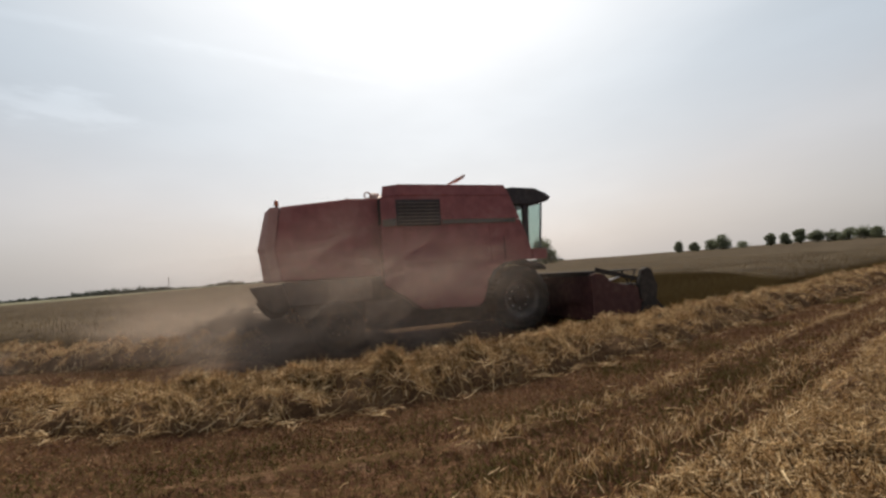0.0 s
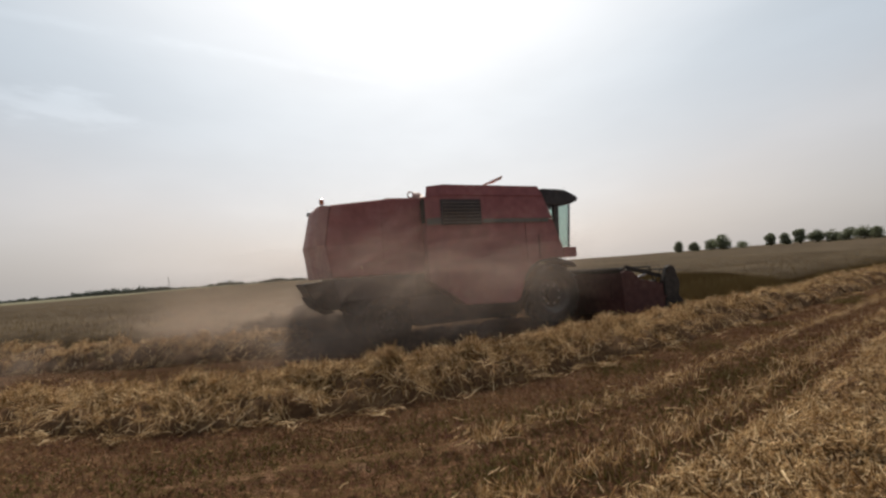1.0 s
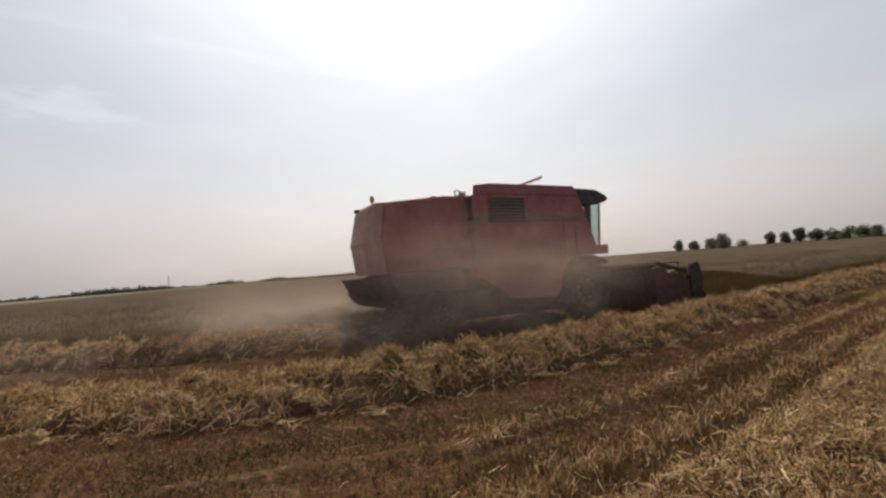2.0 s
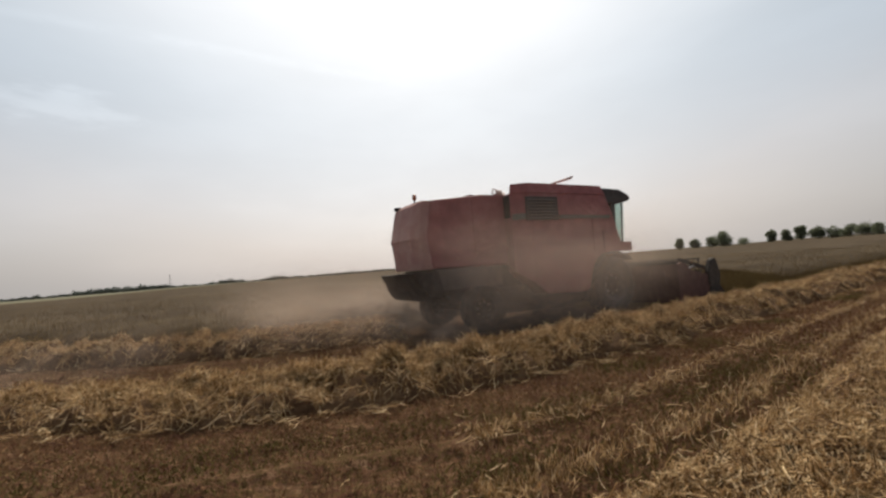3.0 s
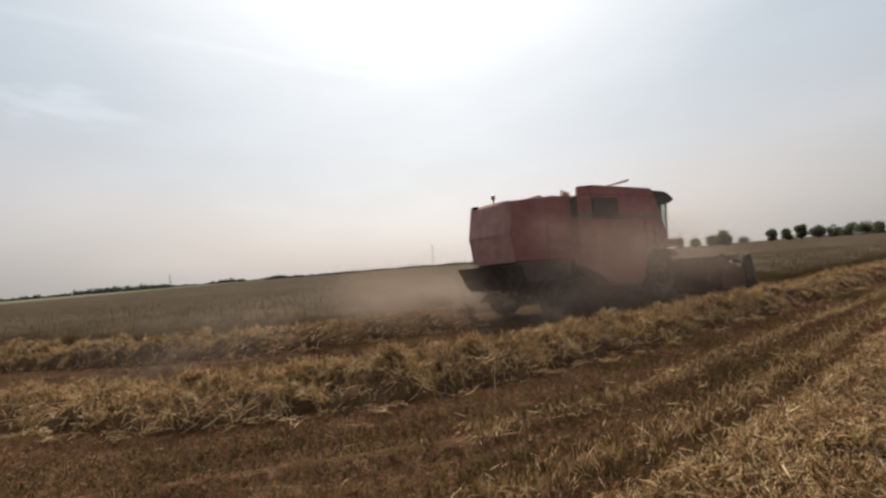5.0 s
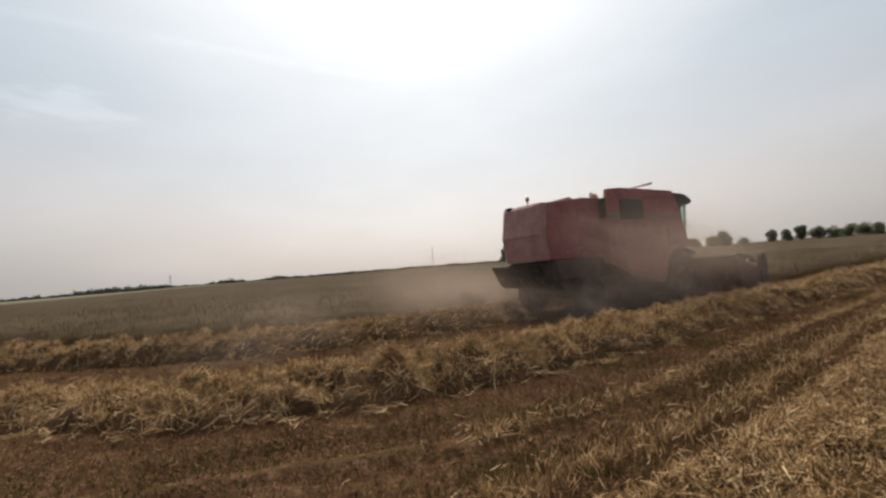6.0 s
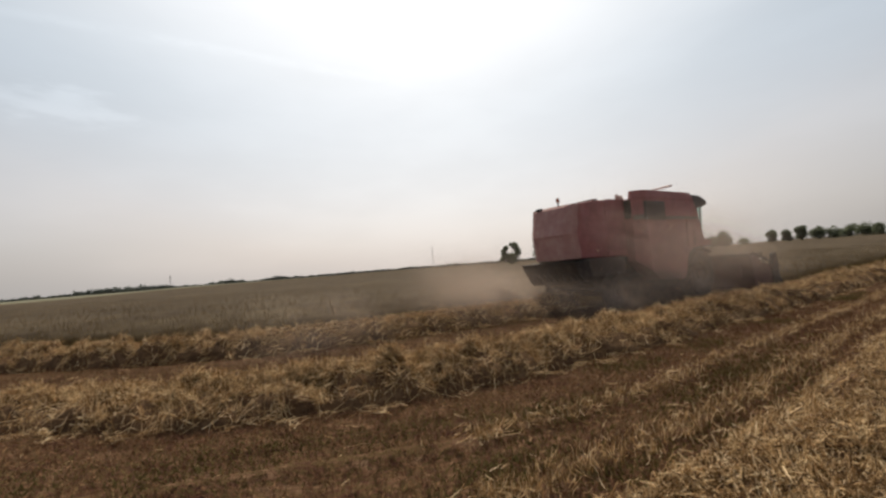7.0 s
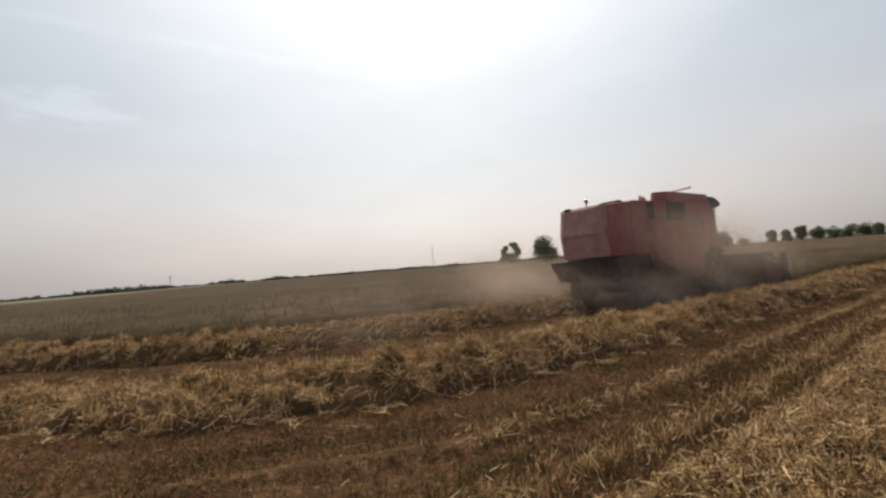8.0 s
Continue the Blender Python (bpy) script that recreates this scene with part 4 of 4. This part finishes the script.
def header():
    """The cutting table, its reel and its ends."""
    H = HARVESTER
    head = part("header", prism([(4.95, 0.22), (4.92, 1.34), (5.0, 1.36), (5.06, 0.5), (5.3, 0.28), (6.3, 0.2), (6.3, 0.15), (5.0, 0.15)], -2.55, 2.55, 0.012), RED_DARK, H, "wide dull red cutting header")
    part("top_beam", box(4.88, 5.06, -2.56, 2.56, 1.32, 1.44, 0.02), DARK, head)
    for v in (-2.6, 2.6):
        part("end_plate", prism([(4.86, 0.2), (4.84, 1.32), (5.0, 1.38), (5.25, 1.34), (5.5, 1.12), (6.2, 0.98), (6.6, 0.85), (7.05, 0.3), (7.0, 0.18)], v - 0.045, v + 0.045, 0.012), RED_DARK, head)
        part("reel_drive", prism([(6.36, 0.6), (6.34, 1.02), (6.5, 1.38), (6.66, 1.44), (6.82, 1.38), (6.9, 1.1), (6.98, 0.95), (6.9, 0.6)], v * 1.01 - 0.07, v * 1.01 + 0.07, 0.03), DARK, head)
        part("divider", prism([(6.4, 0.55), (6.75, 0.75), (7.25, 0.2), (7.2, 0.12), (6.3, 0.15)], v - 0.1, v + 0.1, 0.03), DARK, head)
        part("reel_arm", prism([(5.1, 1.42), (5.15, 1.52), (6.45, 1.20), (6.42, 1.10)], v * 0.965 - 0.03, v * 0.965 + 0.03, 0.01), DARK, head)
        part("arm_cylinder", rod((5.2, v * 0.965, 1.1), (6.0, v * 0.965, 1.26), 0.03), STEEL, head)
    aug = rod((5.5, -2.5, 0.58), (5.5, 2.5, 0.58), 0.17, seg=20)
    for sgn in (-1, 1):
        for i in range(60):
            a0, a1 = i * 0.42, (i + 1) * 0.42
            y0, y1 = sgn * (2.5 - i * 0.033), sgn * (2.5 - (i + 1) * 0.033)
            q = [(5.5 + r * math.cos(t), y, 0.58 + r * math.sin(t)) for r, t, y in ((0.16, a0, y0), (0.3, a0, y0), (0.3, a1, y1), (0.16, a1, y1))]
            vs = [aug.verts.new(p) for p in q]
            aug.faces.new(vs)
    part("table_auger", aug, STEEL, head)
    knife = box(6.3, 6.36, -2.5, 2.5, 0.15, 0.18)
    for i in range(60):
        y = -2.46 + i * 0.0834
        knife = prism([(6.35, 0.15), (6.35, 0.19), (6.47, 0.16)], y - 0.012, y + 0.012, bm=knife)
    part("cutter_bar", knife, DARK, head)
    part("number_board", box(4.87, 4.915, -2.2, -1.2, 0.6, 1.1, 0.01), RED_DARK, head)
    reel = rod((0, -2.45, 0), (0, 2.45, 0), 0.06, seg=12)
    for k in range(6):
        a = 2 * math.pi * k / 6
        cx, cz = 0.47 * math.cos(a), 0.47 * math.sin(a)
        reel = rod((cx, -2.45, cz), (cx, 2.45, cz), 0.022, reel, seg=6)
        for y in (-2.4, -1.2, 0, 1.2, 2.4):
            reel = rod((0, y, 0), (cx, y, cz), 0.02, reel, seg=5)
        for i in range(34):
            y = -2.4 + i * 0.1455
            reel = rod((cx, y, cz), (cx - 0.03, y, cz - 0.17), 0.006, reel, seg=4)
    r = part("reel", reel, DARK, head, "dark tined pick-up reel")
    r.location = (6.3, 0, 0.98)
    return head, r


HEAD, REEL = header()


# ================= straw that falls from the harvester =================
def straw_clumps():
    n = 900
    a, s = np.clip(RNG.normal(0, 0.5, n), -1.2, 1.2), RNG.uniform(-0.55, 0.55, n)
    z = 0.52 * np.interp(np.abs(a), [0, 0.5, 0.9, 1.2], [1, 0.8, 0.25, 0.05]) * RNG.uniform(0.15, 1.05, n) + 0.02
    az, el = RNG.uniform(0, 3.14, n), RNG.normal(0, 0.45, n)
    v, f = blades(np.stack([s, a * 0.7, z], 1), np.stack([np.cos(az) * np.cos(el), np.sin(az) * np.cos(el), np.sin(el)], 1), RNG.uniform(0.12, 0.42, n), RNG.uniform(0.004, 0.008, n), 0.3)
    straws = from_arrays("loose_straw", v, f, STRAW)
    S, A = np.meshgrid(np.linspace(-0.6, 0.6, 14), np.linspace(-1, 1, 16), indexing="ij")
    Z = np.array([0.5 * max(0, 1 - abs(q) ** 2.2) ** 0.8 * max(0.0, 1 - abs(p / 0.62) ** 4) * (0.8 + 0.5 * noise.noise((p * 2.5, q * 2, 8))) for p, q in zip(S.ravel(), A.ravel())])
    i = (np.arange(13)[:, None] * 16 + np.arange(15)[None]).ravel()
    heap = from_arrays("straw_heap", np.stack([S.ravel(), A.ravel() * 0.7, Z], 1), np.stack([i, i + 16, i + 17, i + 1], 1), MOUND_SHADE, True)
    made = []
    t = 0.05
    while t < 8.0:
        x, y = track_point(t, -3.15, 0.0)
        s = FAR_ROW.near(x)
        gx, gy, h = FAR_ROW.at(s)
        ob = tagged(new("straw_heap", heap), "fresh heap of straw dropped behind the harvester", "straw heap", group="dropped straw", kind="stuff")
        ch = new("loose_straw", straws)
        ch.parent = ob
        tagged(ch, kind="stuff")
        rest = Matrix.Translation((float(gx), float(gy), 0.0)) @ Matrix.Rotation(float(h) + (math.pi if len(made) % 2 else 0), 4, "Z")
        made.append((ob, rest, t, 180 * (len(made) % 2)))
        t += 0.62
    return made


HEAPS = straw_clumps()


# ================= dust =================
def dust_material():
    m = bpy.data.materials.new("hanging field dust")
    m.use_nodes = True
    nd, ln = m.node_tree.nodes, m.node_tree.links
    nd.remove(nd["Principled BSDF"])
    tc, sph, no = nd.new("ShaderNodeTexCoord"), nd.new("ShaderNodeTexGradient"), nd.new("ShaderNodeTexNoise")
    sph.gradient_type = "SPHERICAL"
    ln.new(tc.outputs["Object"], sph.inputs[0])
    no.inputs["Scale"].default_value, no.inputs["Detail"].default_value = 1.8, 4.0
    ln.new(tc.outputs["Object"], no.inputs["Vector"])
    soft, patchy, dens = nd.new("ShaderNodeMapRange"), nd.new("ShaderNodeMapRange"), nd.new("ShaderNodeMath")
    soft.interpolation_type = "SMOOTHERSTEP"
    soft.inputs["From Max"].default_value, soft.inputs["To Max"].default_value = 0.9, DUST_MOST
    ln.new(sph.outputs["Fac"], soft.inputs["Value"])
    patchy.inputs["From Min"].default_value, patchy.inputs["From Max"].default_value = 0.35, 0.65
    patchy.inputs["To Min"].default_value = 0.6
    ln.new(no.outputs["Fac"], patchy.inputs["Value"])
    dens.operation = "MULTIPLY"
    ln.new(soft.outputs[0], dens.inputs[0])
    ln.new(patchy.outputs[0], dens.inputs[1])
    tr, df, tl, ds, mx = [nd.new("ShaderNode" + k) for k in ("BsdfTransparent", "BsdfDiffuse", "BsdfTranslucent", "MixShader", "MixShader")]
    for b_ in (df, tl):
        b_.inputs["Color"].default_value = (0.68, 0.54, 0.44, 1)
    ds.inputs[0].default_value = 0.5
    ln.new(df.outputs[0], ds.inputs[1])
    ln.new(tl.outputs[0], ds.inputs[2])
    ln.new(dens.outputs[0], mx.inputs[0])
    ln.new(tr.outputs[0], mx.inputs[1])
    ln.new(ds.outputs[0], mx.inputs[2])
    ln.new(mx.outputs[0], nd["Material Output"].inputs[0])
    return m


DUST_MOST = 0.026
DUST = dust_material()


def dust_puffs():
    """Soft clouds of dust, each of many thin crossing layers, that trail along with the harvester."""
    made = []
    meshes = []
    for k in range(3):
        bm = bmesh.new()
        for i in range(7):
            sh = bmesh.new()
            bmesh.ops.create_grid(sh, x_segments=12, y_segments=12, size=0.98)
            for v in sh.verts:
                far = max(abs(v.co.x), abs(v.co.y))
                v.co *= far / max(v.co.length, 1e-6)
            turn = Matrix.Rotation(RNG.uniform(0, 6.28), 4, "Z") @ Matrix.Rotation(math.acos(RNG.uniform(-1, 1)), 4, "X")
            for v in sh.verts:
                v.co.z = 0.28 * noise.noise((v.co.x * 1.3 + i, v.co.y * 1.3, k * 3.0)) + RNG.uniform(-0.01, 0.01)
                v.co = turn @ v.co
            bm = join(bm, sh)
        me = bpy.data.meshes.new("dust_puff")
        bm.to_mesh(me)
        bm.free()
        me.materials.append(DUST)
        for p in me.polygons:
            p.use_smooth = True
        meshes.append(me)
    rng = np.random.default_rng(5)
    for i in range(48):
        kind = (0, 1, 4, 0, 1, 3, 1, 0, 2)[i % 9]
        if kind == 0:
            u, v, z, r = -6.0 + 4.6 * ((i * 0.618) % 1), rng.uniform(0.2, 2.8), rng.uniform(0.3, 1.0), rng.uniform(1.5, 2.2)
        elif kind == 1:
            u, v, z, r = -3.8 + 5.0 * ((i * 0.618) % 1), rng.uniform(-2.6, -1.2), rng.uniform(0.0, 0.5), rng.uniform(1.1, 1.6)
        elif kind == 4:
            u, v, z, r = -2.3 + 0.85 * (i // 9), rng.uniform(-3.6, -2.6), rng.uniform(1.2, 2.0), rng.uniform(2.2, 2.7)
        elif kind == 3:
            u, v, z, r = rng.uniform(-13.0, 0.0), rng.uniform(-1.0, 3.5), rng.uniform(0.3, 1.3), rng.uniform(1.3, 1.9)
        else:
            u, v, z, r = rng.uniform(-3.6, 2.0), rng.uniform(-3.0, -1.4), rng.uniform(0.0, 0.5), rng.uniform(0.9, 1.4)
        ob = tagged(new("dust_puff", meshes[i % len(meshes)]), "thin tan dust hanging about the harvester", "dust cloud", group="harvest dust", kind="stuff")
        ob.scale = (r * 1.5, r * 1.1, r * 0.8)
        made.append((ob, u, v, z, rng.uniform(0.02, 0.13) if kind in (0, 3) else rng.uniform(-0.12, 0.05), rng.uniform(0.0, 0.06), rng.uniform(0, 360)))
    return made


PUFFS = dust_puffs()


# ================= what moves =================
def motions():
    times = [k * 0.5 for k in range(17)]
    walk(HARVESTER, [(t, pose(x, y, 0, 0, 0, h)) for t, x, y, h in TRACK])
    def gone(t):
        k = list(zip(*TRACK))
        s, way = 0.0, [0.0]
        for i in range(1, len(TRACK)):
            s += math.hypot(TRACK[i][1] - TRACK[i - 1][1], TRACK[i][2] - TRACK[i - 1][2])
            way.append(s)
        return float(np.interp(t, k[0], way))
    for hub, u, v, r in WHEELS:
        walk(hub, [(t, pose(u, v, r) @ Matrix.Rotation(gone(t) / r, 4, "Y")) for t in times])
    walk(REEL, [(t, pose(6.3, 0, 0.98) @ Matrix.Rotation(2.3 * t, 4, "Y")) for t in times])
    for ob, base, s in SHEAVES:
        # the moment at which the cutter reaches it
        cut = min((abs(DRIVE.near(track_point(t, 6.55, 0)[0]) - s), t) for t in np.arange(0, 8.01, 0.05))[1]
        down = base @ Matrix.Translation((0, 0, 0.03)) @ Matrix.Rotation(radians(84), 4, "Y")
        rows = [(0.0, base)]
        if cut > 0.15:
            rows.append((cut, base))
        rows += [(cut + 0.25, base @ Matrix.Rotation(radians(42), 4, "Y")), (cut + 0.5, down), (9.0, down)]
        walk(ob, [q for q in rows if q[0] <= 8.6 or q[0] == 9.0])
    for ob, rest, td, flip in HEAPS:
        rows = []
        for t in [k * 0.5 for k in range(17)]:
            if t < td - 0.05:
                x, y, h = track(t)
                rows.append((t, pose(x, y, 0, 0, 0, h) @ pose(-1.6, 0, 2.0, 0, 0, flip)))
        x, y, h = track(td)
        rows.append((td, pose(x, y, 0, 0, 0, h) @ pose(-2.1, 0, 0.55, 0, 0, flip)))
        rows += [(td + 0.3, rest), (max(8.0, td + 0.5), rest)]
        walk(ob, rows)
    for ob, u, v, z, lag, rise, spin in PUFFS:
        rows = []
        for t in times:
            x, y, h = track(t)
            px, py = track_point(t, u - lag * (t - 4), v)
            rows.append((t, pose(px, py, z + rise * t, 4 * t, 0, h + spin * 0.1 + 3 * t)))
        walk(ob, rows)


motions()
